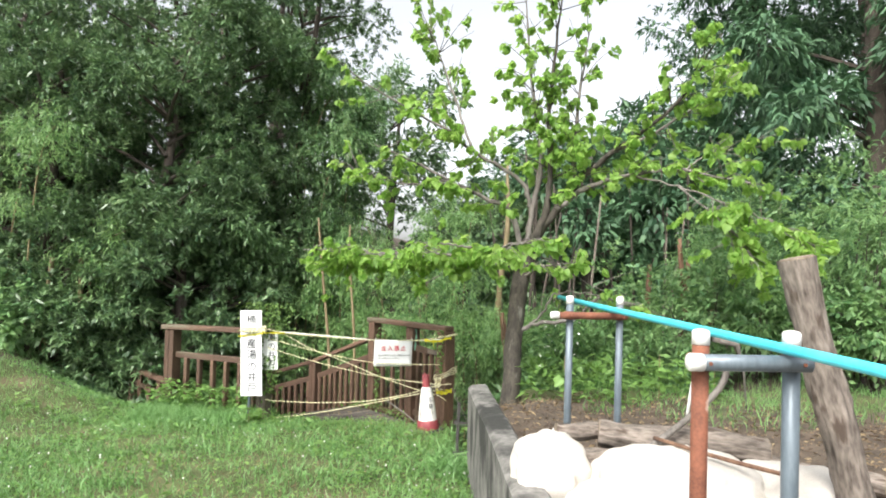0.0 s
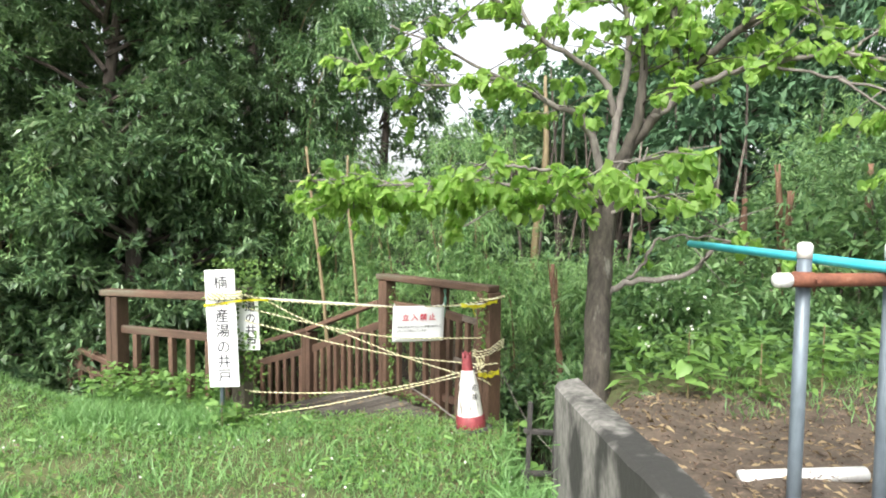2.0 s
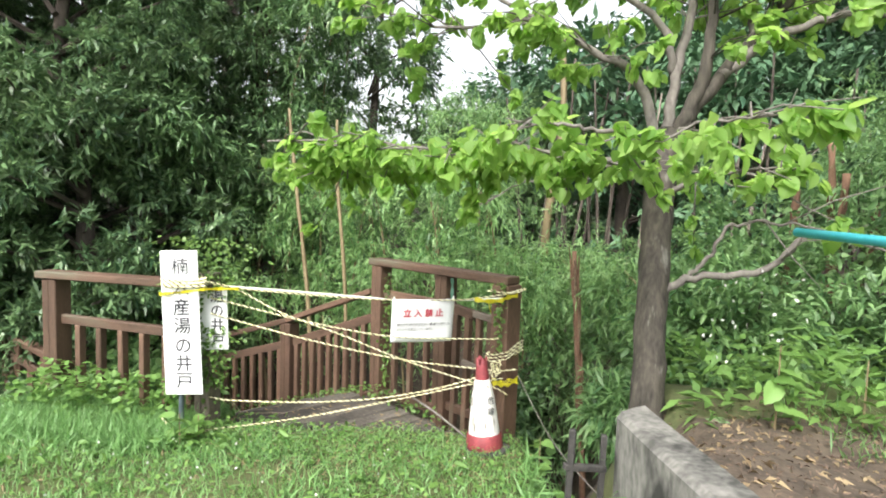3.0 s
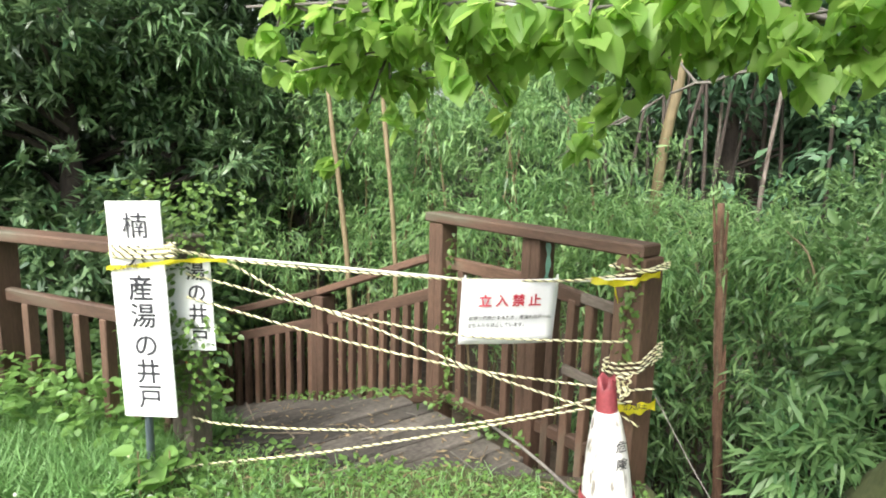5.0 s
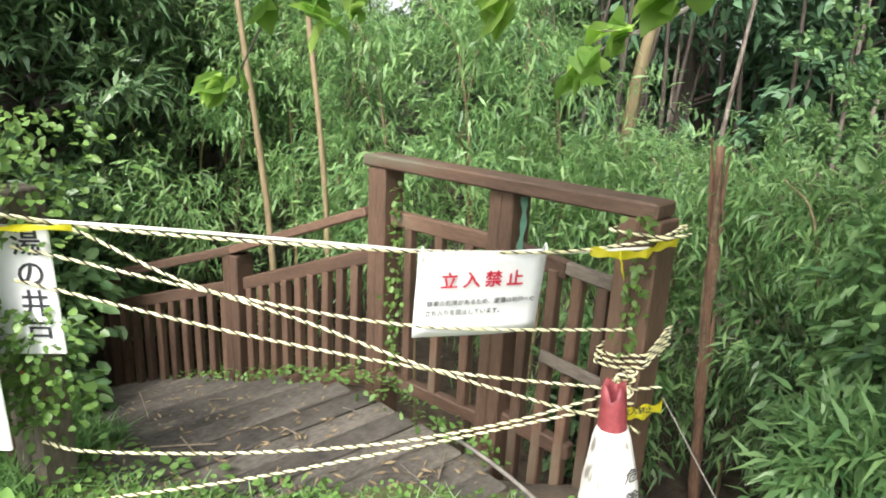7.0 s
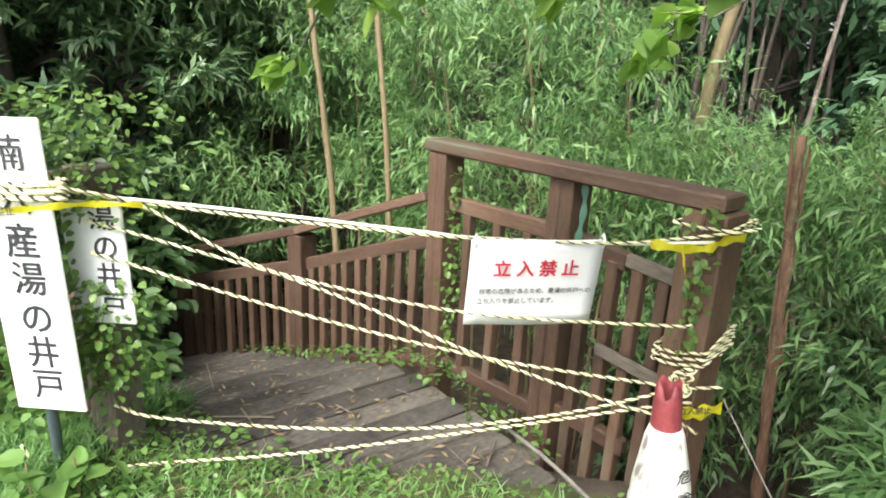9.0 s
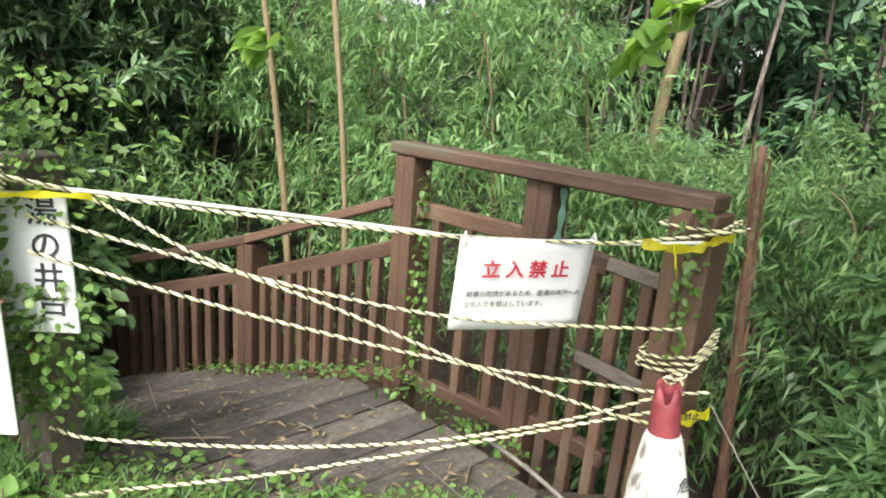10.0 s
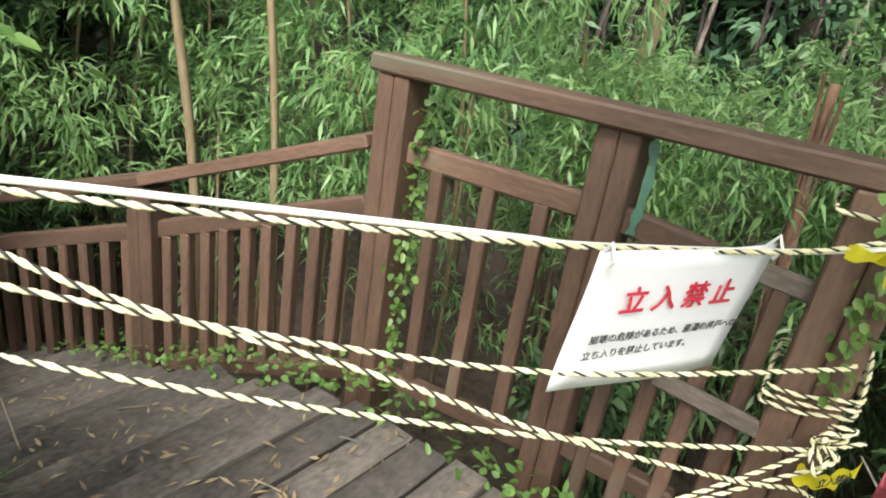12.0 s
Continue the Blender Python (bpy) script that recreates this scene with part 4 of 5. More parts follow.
# ---- the tree by the wall ----
def big_tree():
    t = thing("tree", (0.80, 7.2, 0.45), "small tree with a dark trunk and round fresh green leaves", "tree")
    inv = t.matrix_basis.inverted()
    bm = bmesh.new()
    line = smooth_path([(0.775, 6.92, 0.2), (0.778, 6.94, 0.55), (0.795, 7.03, 1.08), (0.845, 7.2, 1.6), (0.915, 7.36, 2.0)], 6)
    tube(bm, line, lerp_list([0.115, 0.094, 0.084, 0.08, 0.086, 0.074], len(line)), 18, 0.1, True, 2)
    part("trunk", bm, M_BARK, t, smooth=True).matrix_basis = inv
    limbs = [
        ([(0.87, 7.36, 1.75), (1.08, 7.36, 2.18), (1.36, 7.34, 2.55), (1.66, 7.29, 2.86), (2.30, 7.19, 3.34), (2.72, 7.09, 4.03)], [0.05, 0.042, 0.036, 0.028, 0.016, 0.006]),
        ([(0.90, 7.36, 1.86), (1.05, 7.34, 2.20), (1.13, 7.34, 2.65), (1.11, 7.34, 3.50), (1.24, 7.29, 4.77)], [0.05, 0.04, 0.03, 0.02, 0.006]),
        ([(0.86, 7.35, 1.91), (0.71, 7.32, 2.31), (0.45, 7.29, 2.44), (0.10, 7.24, 2.61), (-0.66, 7.09, 2.97)], [0.034, 0.027, 0.021, 0.014, 0.005]),
        ([(0.84, 7.22, 1.71), (0.58, 7.05, 1.80), (0.13, 6.93, 1.84), (-0.32, 6.93, 1.85), (-1.34, 6.93, 1.87)], [0.027, 0.022, 0.016, 0.011, 0.004]),
        ([(1.20, 7.35, 2.34), (1.48, 7.32, 2.55), (1.87, 7.29, 2.67), (2.40, 7.19, 2.72), (3.04, 6.99, 2.55)], [0.032, 0.026, 0.02, 0.013, 0.005]),
        ([(0.82, 7.03, 1.06), (0.97, 7.03, 1.18), (1.36, 7.0, 1.25), (1.60, 6.97, 1.46), (1.95, 6.9, 1.36)], [0.026, 0.022, 0.018, 0.013, 0.006]),
        ([(0.90, 7.36, 1.91), (0.95, 7.39, 2.34), (1.03, 7.44, 2.92), (0.94, 7.49, 3.60), (0.82, 7.59, 4.77)], [0.036, 0.03, 0.024, 0.016, 0.006]),
        ([(1.36, 7.34, 2.55), (1.40, 7.59, 3.29), (1.56, 7.79, 4.45)], [0.03, 0.02, 0.006]),
        ([(0.86, 7.2, 1.62), (1.02, 7.05, 1.74), (1.16, 6.9, 1.76), (1.5, 6.8, 1.72)], [0.018, 0.014, 0.010, 0.004]),
        ([(0.10, 7.24, 2.61), (-0.40, 7.39, 2.60), (-1.03, 7.49, 2.78)], [0.014, 0.01, 0.004]),
        ([(2.40, 7.19, 2.72), (2.72, 7.39, 2.92), (3.25, 7.49, 3.02)], [0.012, 0.009, 0.004]),
        ([(0.94, 7.41, 2.34), (0.82, 7.34, 2.63), (0.34, 7.24, 2.92), (-0.06, 7.14, 3.20), (-0.87, 6.89, 3.60)], [0.028, 0.022, 0.017, 0.012, 0.005]),
        ([(0.34, 7.24, 2.92), (0.08, 7.49, 3.60), (-0.24, 7.69, 4.45)], [0.016, 0.011, 0.005]),
        ([(0.97, 7.03, 1.18), (1.08, 7.0, 1.32), (1.18, 7.0, 1.48), (1.45, 6.95, 1.5), (1.7, 6.9, 1.46)], [0.014, 0.011, 0.009, 0.007, 0.003]),
        ([(0.9, 7.3, 1.9), (1.2, 7.7, 1.8), (1.3, 8.3, 1.6)], [0.012, 0.008, 0.003]),
        ([(1.66, 7.29, 2.86), (2.40, 7.49, 3.29), (3.04, 7.59, 3.82)], [0.018, 0.013, 0.005]),
        ([(0.84, 7.2, 1.72), (0.62, 6.65, 1.86), (0.42, 6.45, 1.90), (0.2, 6.38, 1.92), (-0.05, 6.35, 1.94)], [0.018, 0.014, 0.011, 0.008, 0.003]),
        ([(0.62, 6.65, 1.86), (0.75, 6.3, 1.92), (0.92, 5.95, 1.93)], [0.01, 0.007, 0.003]),
        ([(0.13, 6.93, 1.84), (-0.3, 7.1, 1.83), (-0.8, 7.2, 1.79), (-1.15, 7.25, 1.74)], [0.010, 0.008, 0.006, 0.003]),
        ([(0.36, 6.97, 1.82), (0.1, 6.8, 1.84), (-0.25, 6.75, 1.82), (-0.65, 6.75, 1.83)], [0.010, 0.008, 0.006, 0.003]),
        ([(1.95, 7.28, 2.68), (2.5, 7.1, 2.5), (3.0, 6.9, 2.25), (3.5, 6.8, 1.98)], [0.012, 0.009, 0.006, 0.003]),
        ([(2.35, 7.15, 2.55), (2.7, 6.95, 2.2), (2.95, 6.85, 1.85)], [0.009, 0.006, 0.003]),
        ([(0.60, 7.05, 1.79), (0.2, 7.35, 1.72), (-0.1, 7.6, 1.60)], [0.009, 0.006, 0.003]),
    ]
    r = random.Random(5)
    tips, ways = [], []
    for i, (pts, rad) in enumerate(limbs):
        bm = bmesh.new()
        line = smooth_path(pts, 7)
        line = [p + Vector((r.uniform(-1, 1), r.uniform(-1, 1), r.uniform(-1, 1))) * 0.012 for p in line]
        tube(bm, line, lerp_list(rad, len(line)), 9, 0.08, True, i)
        bare = i in (5, 13)
        low = i in (3, 16, 17, 18, 19, 20, 21)
        total = sum((b - a).length for a, b in zip(line, line[1:]))
        for k in range(int(total * (4 if bare or i in (14, 22) else 22 if i in (3, 18, 19, 20, 21) else 9 if i == 16 else 13))):
            f = r.uniform(0.4, 1.0) if i != 3 else r.uniform(0.25, 1.0)
            j = min(int(f * (len(line) - 1)), len(line) - 2)
            p = line[j]
            d = (line[j + 1] - line[j]).normalized()
            w = (d * 0.6 + Vector((r.gauss(0, .7), r.gauss(0, .7), r.gauss(-0.16 if low else 0.12, .2 if low else .4)))).normalized()
            n = r.uniform(0.2, 0.6) * (0.75 if low else 1.0)
            q = p + w * n
            c = p + w * n * 0.5 + Vector((0, 0, 0.05 * r.uniform(-1, 1)))
            tube(bm, [p, c, q], [0.0055, 0.004, 0.002], 5)
            if bare and f < 0.9:
                continue
            for g in range(3):
                s = r.uniform(0.35, 1.05)
                tips.append(p + (q - p) * s)
                ways.append((w.x + r.gauss(0, .5), w.y + r.gauss(0, .5), -0.5 + r.gauss(0, 0.25)))
        part("limb", bm, M_TWIG if i > 1 else M_BARK, t, smooth=True).matrix_basis = inv
    pos, d = sprays(tips, ways, 5, 0.06, 0.6, 0.65)
    o = leaves("crown", pos, d, 0.070, 0.074, L_TREE, t, "heart", 0.2, "light green round leaves")
    o.matrix_basis = inv
    return t


big_tree()


# ---- woods, bamboo and bushes ----
def crown_tree(name, x, y, top, radius, clumps, per_clump, mat, label, low=0.3, leaf=(0.12, 0.04), droop=0.45, seed=0, shape="lance", per=9, trunk_r=0.12, reach=0.22, spread=0.5, group="woodland trees"):
    """A trunk with some limbs and a crown of many leafy clumps."""
    r = random.Random(seed)
    z0 = float(height(x, y))
    t = thing(name, (x, y, z0), label, "tree", group)
    inv = t.matrix_basis.inverted()
    bm = bmesh.new()
    line = smooth_path([(x, y, z0 - 0.3), (x + r.uniform(-.2, .2), y, z0 + (top - z0) * 0.4), (x + r.uniform(-.4, .4), y + 0.2, z0 + (top - z0) * 0.95)], 5)
    tube(bm, line, lerp_list([trunk_r * 1.3, trunk_r, trunk_r * 0.2], len(line)), 8, 0.08, True, seed)
    pos, ds = [], []
    for k in range(clumps):
        f = (k + r.random()) / clumps
        z = z0 + (top - z0) * (low + (1 - low) * f)
        a = r.uniform(0, 2 * math.pi)
        rr = radius * (1 - 0.55 * max(0, f - 0.35)) * math.sqrt(r.uniform(0.15, 1))
        c = (x + rr * math.cos(a), y + rr * math.sin(a), z)
        s = radius * r.uniform(0.2, 0.36)
        lb = bmesh.new()
        tube(lb, [(x, y, z - s), ((x + c[0]) / 2, (y + c[1]) / 2, z - s * 0.4), c], [trunk_r * 0.3, trunk_r * 0.2, 0.008], 5)
        part("limb", lb, M_DARKBARK, t).matrix_basis = inv
        cp, cd = blob(c, (s, s, s * 0.75), per_clump)
        cp[:, 2] += 0.25 * s * (cd[:, 2] < -0.2)
        cd = cd + np.array([0, 0, 0.2])
        p, d = sprays(cp, cd, per, reach, droop, spread)
        pos.append(p)
        ds.append(d)
    part("trunk", bm, M_DARKBARK, t, smooth=True).matrix_basis = inv
    leaves("crown", np.concatenate(pos), np.concatenate(ds), leaf[0], leaf[1], mat, t, shape).matrix_basis = inv
    return t


DARK = "dense dark evergreen tree with drooping narrow leaves"
for i, (x, y, top, rad, cl) in enumerate(((-6.6, 9.6, 5.0, 1.7, 26), (-4.7, 9.9, 5.2, 1.6, 28), (-4.2, 10.9, 6.2, 1.4, 26), (-5.6, 11.5, 7.8, 2.2, 30), (-8.3, 10.6, 6.6, 2.2, 26),
                                          (-3.4, 12.2, 8.5, 1.7, 28), (-8.5, 12.0, 8.5, 2.2, 26), (-7.6, 13.5, 9.5, 2.6, 26), (-4.6, 14.5, 10.0, 2.4, 26), (-10.5, 12.5, 9.0, 2.8, 22), (-4.0, 9.3, 2.6, 1.0, 16), (-3.6, 9.9, 3.0, 0.7, 14), (-5.6, 9.2, 2.4, 1.1, 16))):
    crown_tree("evergreen_tree", x, y, top, rad, int(cl * 1.7), 50, L_DARK, DARK, 0.06, (0.115, 0.034), 0.2, 20 + i, per=14, reach=0.09, spread=0.75)

CEDAR = "tall dark conifer with hanging foliage"
for i, (x, y, top, rad, cl) in enumerate(((7.2, 13.0, 11, 2.2, 36), (9.5, 12.0, 11, 2.3, 32), (6.2, 16.0, 12, 2.0, 32), (11.5, 10.5, 10, 2.4, 28), (9.0, 17.0, 13, 2.6, 26))):
    crown_tree("conifer", x, y, top, rad, cl, 50, L_CEDAR, CEDAR, 0.08, (0.26, 0.06), 0.7, 50 + i, per=14, trunk_r=0.2, reach=0.35)

FAR = "dark distant woodland tree"
for i, (x, y, top, rad) in enumerate(((-1.0, 22, 4.2, 2.4), (1.5, 20, 5.2, 2.2), (3.6, 18, 5.6, 2.0), (5.2, 20, 6.6, 2.6), (-3.2, 19, 7.6, 2.2), (2.6, 25, 6, 3.0), (-0.2, 27, 5, 3), (8, 24, 11, 3.5), (13, 20, 12, 3.5), (-8, 22, 12, 4), (16, 12, 11, 3.5), (-14, 14, 11, 3.5), (2.3, 15.0, 4.6, 1.6), (4.2, 14.6, 4.9, 1.6), (0.6, 16.5, 3.6, 1.5))):
    # right-hand crowns borrow the darker cedar leaf, deep woodland shade put into the colour
    crown_tree("evergreen_tree", x, y, top, rad, 22, 30, L_CEDAR if x > 1 else L_DARK, FAR, 0.05, (0.24, 0.09), 0.4, 80 + i, reach=0.4)

for i in range(34):
    x, y = 0.3 + 5.4 * rnd.random(), 12.6 + 2.6 * rnd.random()
    h = 2.8 + 1.4 * rnd.random()
    lean = rnd.uniform(-0.5, 0.5)
    tagged(stalk("bare_trunk", [(x, y, -1.4), (x + lean * 0.3, y, 1.0), (x + lean, y, h)], [0.034, 0.027, 0.014], M_DARKBARK if i % 4 else M_LOG, "slender bare grey trunk in the shady wood", "tree trunk", 0.08, i), group="bare trunks")


def bamboo(x, y, h, lean, n, seed, mat=None, leaf=(0.108, 0.0165), group="bamboo thicket", label="leafy green bamboo stem with drooping narrow leaves"):
    r = random.Random(seed)
    z0 = float(height(x, y))
    t = thing("bamboo", (x, y, z0), label, "bamboo", group)
    inv = t.matrix_basis.inverted()
    a = r.uniform(0, 2 * math.pi)
    lx, ly = lean * math.cos(a), lean * math.sin(a)
    line = smooth_path([(x, y, z0 - 0.1), (x + lx * 0.15, y + ly * 0.15, z0 + h * 0.5), (x + lx * 0.5, y + ly * 0.5, z0 + h * 0.85), (x + lx, y + ly, z0 + h * 0.95)], 5)
    bm = bmesh.new()
    tube(bm, line, lerp_list([0.014, 0.011, 0.004], len(line)), 6)
    part("culm", bm, M_CULM, t, smooth=True).matrix_basis = inv
    f = rng.uniform(0.22, 1.0, n) ** 0.85
    arr = np.array([tuple(p) for p in line])
    at = f * (len(line) - 1)
    i0 = np.minimum(at.astype(int), len(line) - 2)
    base = arr[i0] + (arr[i0 + 1] - arr[i0]) * (at - i0)[:, None]
    out = rng.normal(0, 1, (n, 3)) * np.array([1, 1, 0.35]) + np.array([0, -0.15, 0.1])
    c = base + unit(out) * rng.uniform(0.05, 0.5, (n, 1))
    # each branch bears a plume of six twigs
    c = np.repeat(c, 6, 0) + rng.normal(0, 0.065, (6 * n, 3))
    p, d = sprays(c, np.repeat(out, 6, 0) + rng.normal(0, 0.5, (6 * n, 3)), 8, 0.17, 0.5, 0.6)
    leaves("foliage", p, d, leaf[0], leaf[1], mat or L_BAMBOO, t).matrix_basis = inv
    return t


# behind the ramp, then round towards the wall
k = 0
for x, y, h in ((-2.9, 10.6, 3.0), (-2.5, 10.4, 3.0), (-2.1, 10.9, 3.3), (-1.7, 10.4, 3.2), (-1.4, 10.9, 3.5), (-1.1, 10.1, 3.2), (-0.8, 10.6, 3.6), (-0.5, 10.0, 3.3), (-0.2, 10.5, 3.6),
                (0.1, 9.9, 3.2), (0.3, 10.6, 3.6), (0.6, 10.0, 3.2), (1.0, 10.3, 2.6), (-2.4, 11.6, 3.7), (-1.6, 11.8, 4.0), (-0.9, 11.7, 4.2), (-0.2, 11.6, 4.2), (0.5, 11.5, 3.2), (1.3, 11.2, 2.8),
                (0.3, 9.7, 2.7), (0.75, 9.8, 2.8), (1.15, 9.4, 2.7), (1.45, 9.6, 2.9), (1.35, 8.9, 2.0), (-0.15, 9.7, 2.5), (-0.55, 9.8, 2.5), (-0.9, 9.9, 2.3),
                (-3.3, 10.2, 2.6), (1.8, 9.2, 2.4), (2.0, 9.7, 2.0), (1.7, 8.6, 1.9), (-1.3, 10.1, 2.0), (-1.9, 10.2, 2.0), (-2.5, 10.2, 2.0)):
    bamboo(x, y, min(h, 2.6 - 0.3 * (x - 0.3)) if x > 0.25 else h, 0.45, 33, 200 + k)
    k += 1
for x, y, h in ((-5.9, 8.6, 3.0), (-6.5, 8.9, 3.2), (-5.3, 8.9, 2.2), (-7.2, 8.7, 3.0)):
    bamboo(x, y, h, 0.7, 45, 300 + k, label="leafy bamboo stem at the foot of the trees")
    k += 1
for x, y, h in ((-2.9, 11.2, 5.6), (-3.3, 11.6, 6.6), (-2.6, 12.0, 6.2), (-3.0, 12.6, 7.4), (-3.7, 12.0, 7.2), (-3.4, 10.7, 5.2), (-3.0, 10.4, 3.8), (-2.5, 12.8, 7.0), (-3.9, 11.2, 6.0)):
    bamboo(x, y, h, 0.9, 70, 340 + k, L_TALL, (0.15, 0.023), label="tall dark green bamboo with hanging leaves")
    k += 1


def bush(x, y, r, h, n, mat, label, leaf=(0.085, 0.045), shape="round", seed=0, per=8, group="bushes"):
    z0 = float(height(x, y))
    t = thing("bush", (x, y, z0), label, "bush", group)
    inv = t.matrix_basis.inverted()
    q = random.Random(seed)
    pos, ds = [], []
    for k in range(7):
        a, f = q.uniform(0, 6.28), q.uniform(0.3, 1.0)
        c = (x + r * 0.6 * math.cos(a) * q.random(), y + r * 0.6 * math.sin(a) * q.random(), z0 + h * (0.25 + 0.6 * f))
        bm = bmesh.new()
        tube(bm, [(x, y, z0 - 0.1), ((x + c[0]) / 2, (y + c[1]) / 2, z0 + h * 0.3), c], [0.02, 0.014, 0.005], 5)
        part("stem", bm, M_DARKBARK, t).matrix_basis = inv
        p, d = blob(c, (r * 0.5, r * 0.5, h * 0.28), n // 7)
        p, d = sprays(p, d, per, 0.16, 0.3, 0.5)
        pos.append(p)
        ds.append(d)
    leaves("foliage", np.concatenate(pos), np.concatenate(ds), leaf[0], leaf[1], mat, t, shape).matrix_basis = inv
    return t


HEDGE = "thick green leafy bush beyond the terrace"
for i, (x, y, r, h) in enumerate(((2.3, 8.3, 0.7, 1.5), (3.0, 8.6, 0.8, 1.7), (3.8, 8.7, 0.8, 1.7), (4.6, 8.4, 0.9, 2.0), (5.5, 8.6, 1.0, 2.6), (6.5, 8.3, 1.1, 2.8), (7.6, 8.4, 1.2, 3.0), (5.0, 9.6, 1.1, 2.9),
                                  (6.4, 10.0, 1.2, 3.4), (3.6, 9.9, 0.9, 2.0), (2.5, 9.6, 0.8, 1.9), (8.6, 9.6, 1.4, 3.2), (4.3, 10.8, 1.0, 2.4), (2.6, 11.2, 1.0, 2.4), (9.5, 7.5, 1.3, 3.0), (1.7, 8.0, 0.5, 1.1), (4.4, 7.7, 0.5, 1.0), (2.6, 8.0, 0.4, 0.9), (3.4, 8.1, 0.45, 1.0), (3.9, 8.0, 0.4, 0.8))):
    # every third bush wears the darker bamboo leaf to stand for the hedge's shaded gaps
    bush(x, y, r, h, 260, L_TALL if i % 3 == 2 else L_BUSH, HEDGE, (0.085, 0.042) if i % 3 == 1 else (0.12, 0.024), "round" if i % 3 == 1 else "lance", 400 + i, per=8 if i % 3 == 1 else 11)
for i, (x, y, r, h) in enumerate(((1.3, 9.0, 0.45, 1.6), (1.3, 8.2, 0.45, 1.3), (0.55, 9.45, 0.5, 1.9), (1.6, 8.1, 0.5, 1.5), (0.8, 7.75, 0.22, 0.5), (0.15, 9.35, 0.35, 1.2), (1.0, 9.4, 0.5, 2.2))):
    bush(x, y, r, h, 220, L_TALL if i in (0, 5) else L_BUSH, "dark leafy shrub on the bank beside the ramp", (0.085, 0.04) if i % 2 else (0.13, 0.022), "round" if i % 2 else "lance", 540 + i)
for i, (x, y, r, h) in enumerate(((-3.9, 9.3, 0.6, 1.0), (-4.9, 9.1, 0.6, 1.0), (-5.6, 8.3, 0.6, 0.8), (-2.9, 8.6, 0.35, 0.7), (-6.6, 8.2, 0.7, 0.8), (-3.4, 9.2, 0.7, 1.5))):
    bush(x, y, r, h, 200, L_BUSH, "leafy undergrowth behind the wooden fence", (0.10, 0.06), "round", 500 + i)


# ---- ivy, weeds and grass ----
def ivy(name, x, y, z0, z1, r, n, label, mat=None):
    n = int(n * 1.6)
    pos = np.stack([x + rng.normal(0, r, n), y + rng.normal(-r * 0.3, r * 0.7, n), rng.uniform(z0, z1, n)], 1)
    if x < -1.85:
        pos[:, 1] = np.maximum(pos[:, 1], 7.345 + rng.uniform(0, 0.03, n))
    d = np.stack([pos[:, 0] - x, pos[:, 1] - y - 0.05, rng.uniform(-0.12, 0.05, n)], 1) + rng.normal(0, 0.03, (n, 3))
    ob = leaves(name, pos, d, 0.033, 0.024, mat or L_IVY, None, "round", 0.1, label, "stuff", "ivy")
    return ob


ivy("ivy", D[0] + 0.03, D[1] - 0.08, 0.3, 0.72, 0.09, 400, "green ivy wrapped round the post by the signs")
ivy("ivy", D[0] + 0.02, D[1] - 0.02, 0.9, 1.28, 0.14, 380, "green leafy creeper on top of the post")
ivy("ivy", -1.93, 7.37, 0.58, 0.9, 0.03, 34, "ivy leaves over the small sign")
ivy("ivy", D[0], D[1] - 0.05, -0.05, 0.25, 0.10, 26, "ivy at the foot of the post")
ivy("ivy", A[0] + 0.07, A[1] - 0.09, -0.1, 0.95, 0.02, 120, "thin ivy climbing the wooden post")
ivy("ivy", C[0] - 0.05, C[1] - 0.09, 0.55, 1.03, 0.02, 50, "ivy sprigs on the end post")
ivy("red_leaf", D[0] + 0.05, D[1] - 0.16, 0.42, 0.6, 0.05, 3, "a few red young leaves in the ivy", L_RED)


def on_ground(n, x0, x1, y0, y1, keep=None):
    x, y = rng.uniform(x0, x1, n), rng.uniform(y0, y1, n)
    ok = np.ones(n, bool) if keep is None else keep(x, y)
    x, y = x[ok], y[ok]
    return np.stack([x, y, height(x, y) - 0.004], 1)


def lawn_only(x, y):
    return (x < wall_x(y) - 0.02) & ((y < 7.3 + 0.1 * np.sin(x * 7)) | (x < -2.0) | (x > 0.25)) & ((x > -2) | (y < 7.75 + np.clip(-3.3 - x, 0, 2) * 0.5))


def patchy(x, y):
    return lawn_only(x, y) & (rng.random(len(x)) < 0.35 + 0.65 * step01(-0.5, 0.4, np.sin(x * 1.9 + 1) + np.sin(y * 2.3 + x) + 0.6 * np.sin(x * 6.1 - y * 4.7)) - 0.35 * step01(-1.4, 0.2, x) * step01(5.2, 7.2, y))


p = on_ground(170000, -8, 1.9, 0.5, 8.6, patchy)
leaves("grass", p, rng.normal(0, 0.42, p.shape) + np.array([0, 0, 1.0]), 0.085, 0.007, L_GRASS, None, "lance", 0.25, "short uneven green lawn grass", "stuff", "grass")
p = on_ground(26000, -8, 1.9, 2.5, 7.9, patchy)
p[:, 2] += rng.uniform(0.01, 0.06, len(p))
leaves("clover", p, rng.normal(0, 1, p.shape) * np.array([1, 1, 0.25]), 0.03, 0.026, L_WEED, None, "round", 0.08, "low clover and weeds in the lawn", "stuff", "clover")
p = on_ground(800, -7, 1.5, 3, 7.4, patchy)
p[:, 2] += rng.uniform(0.05, 0.1, len(p))
leaves("clover_flower", p, rng.normal(0, 0.6, p.shape) + np.array([0, 0, 1]), 0.016, 0.015, L_FLOWER, None, "round", 0.05, "tiny white flowers in the lawn", "stuff", "flowers")
p = on_ground(6500, -3.3, -1.95, 7.0, 8.0)
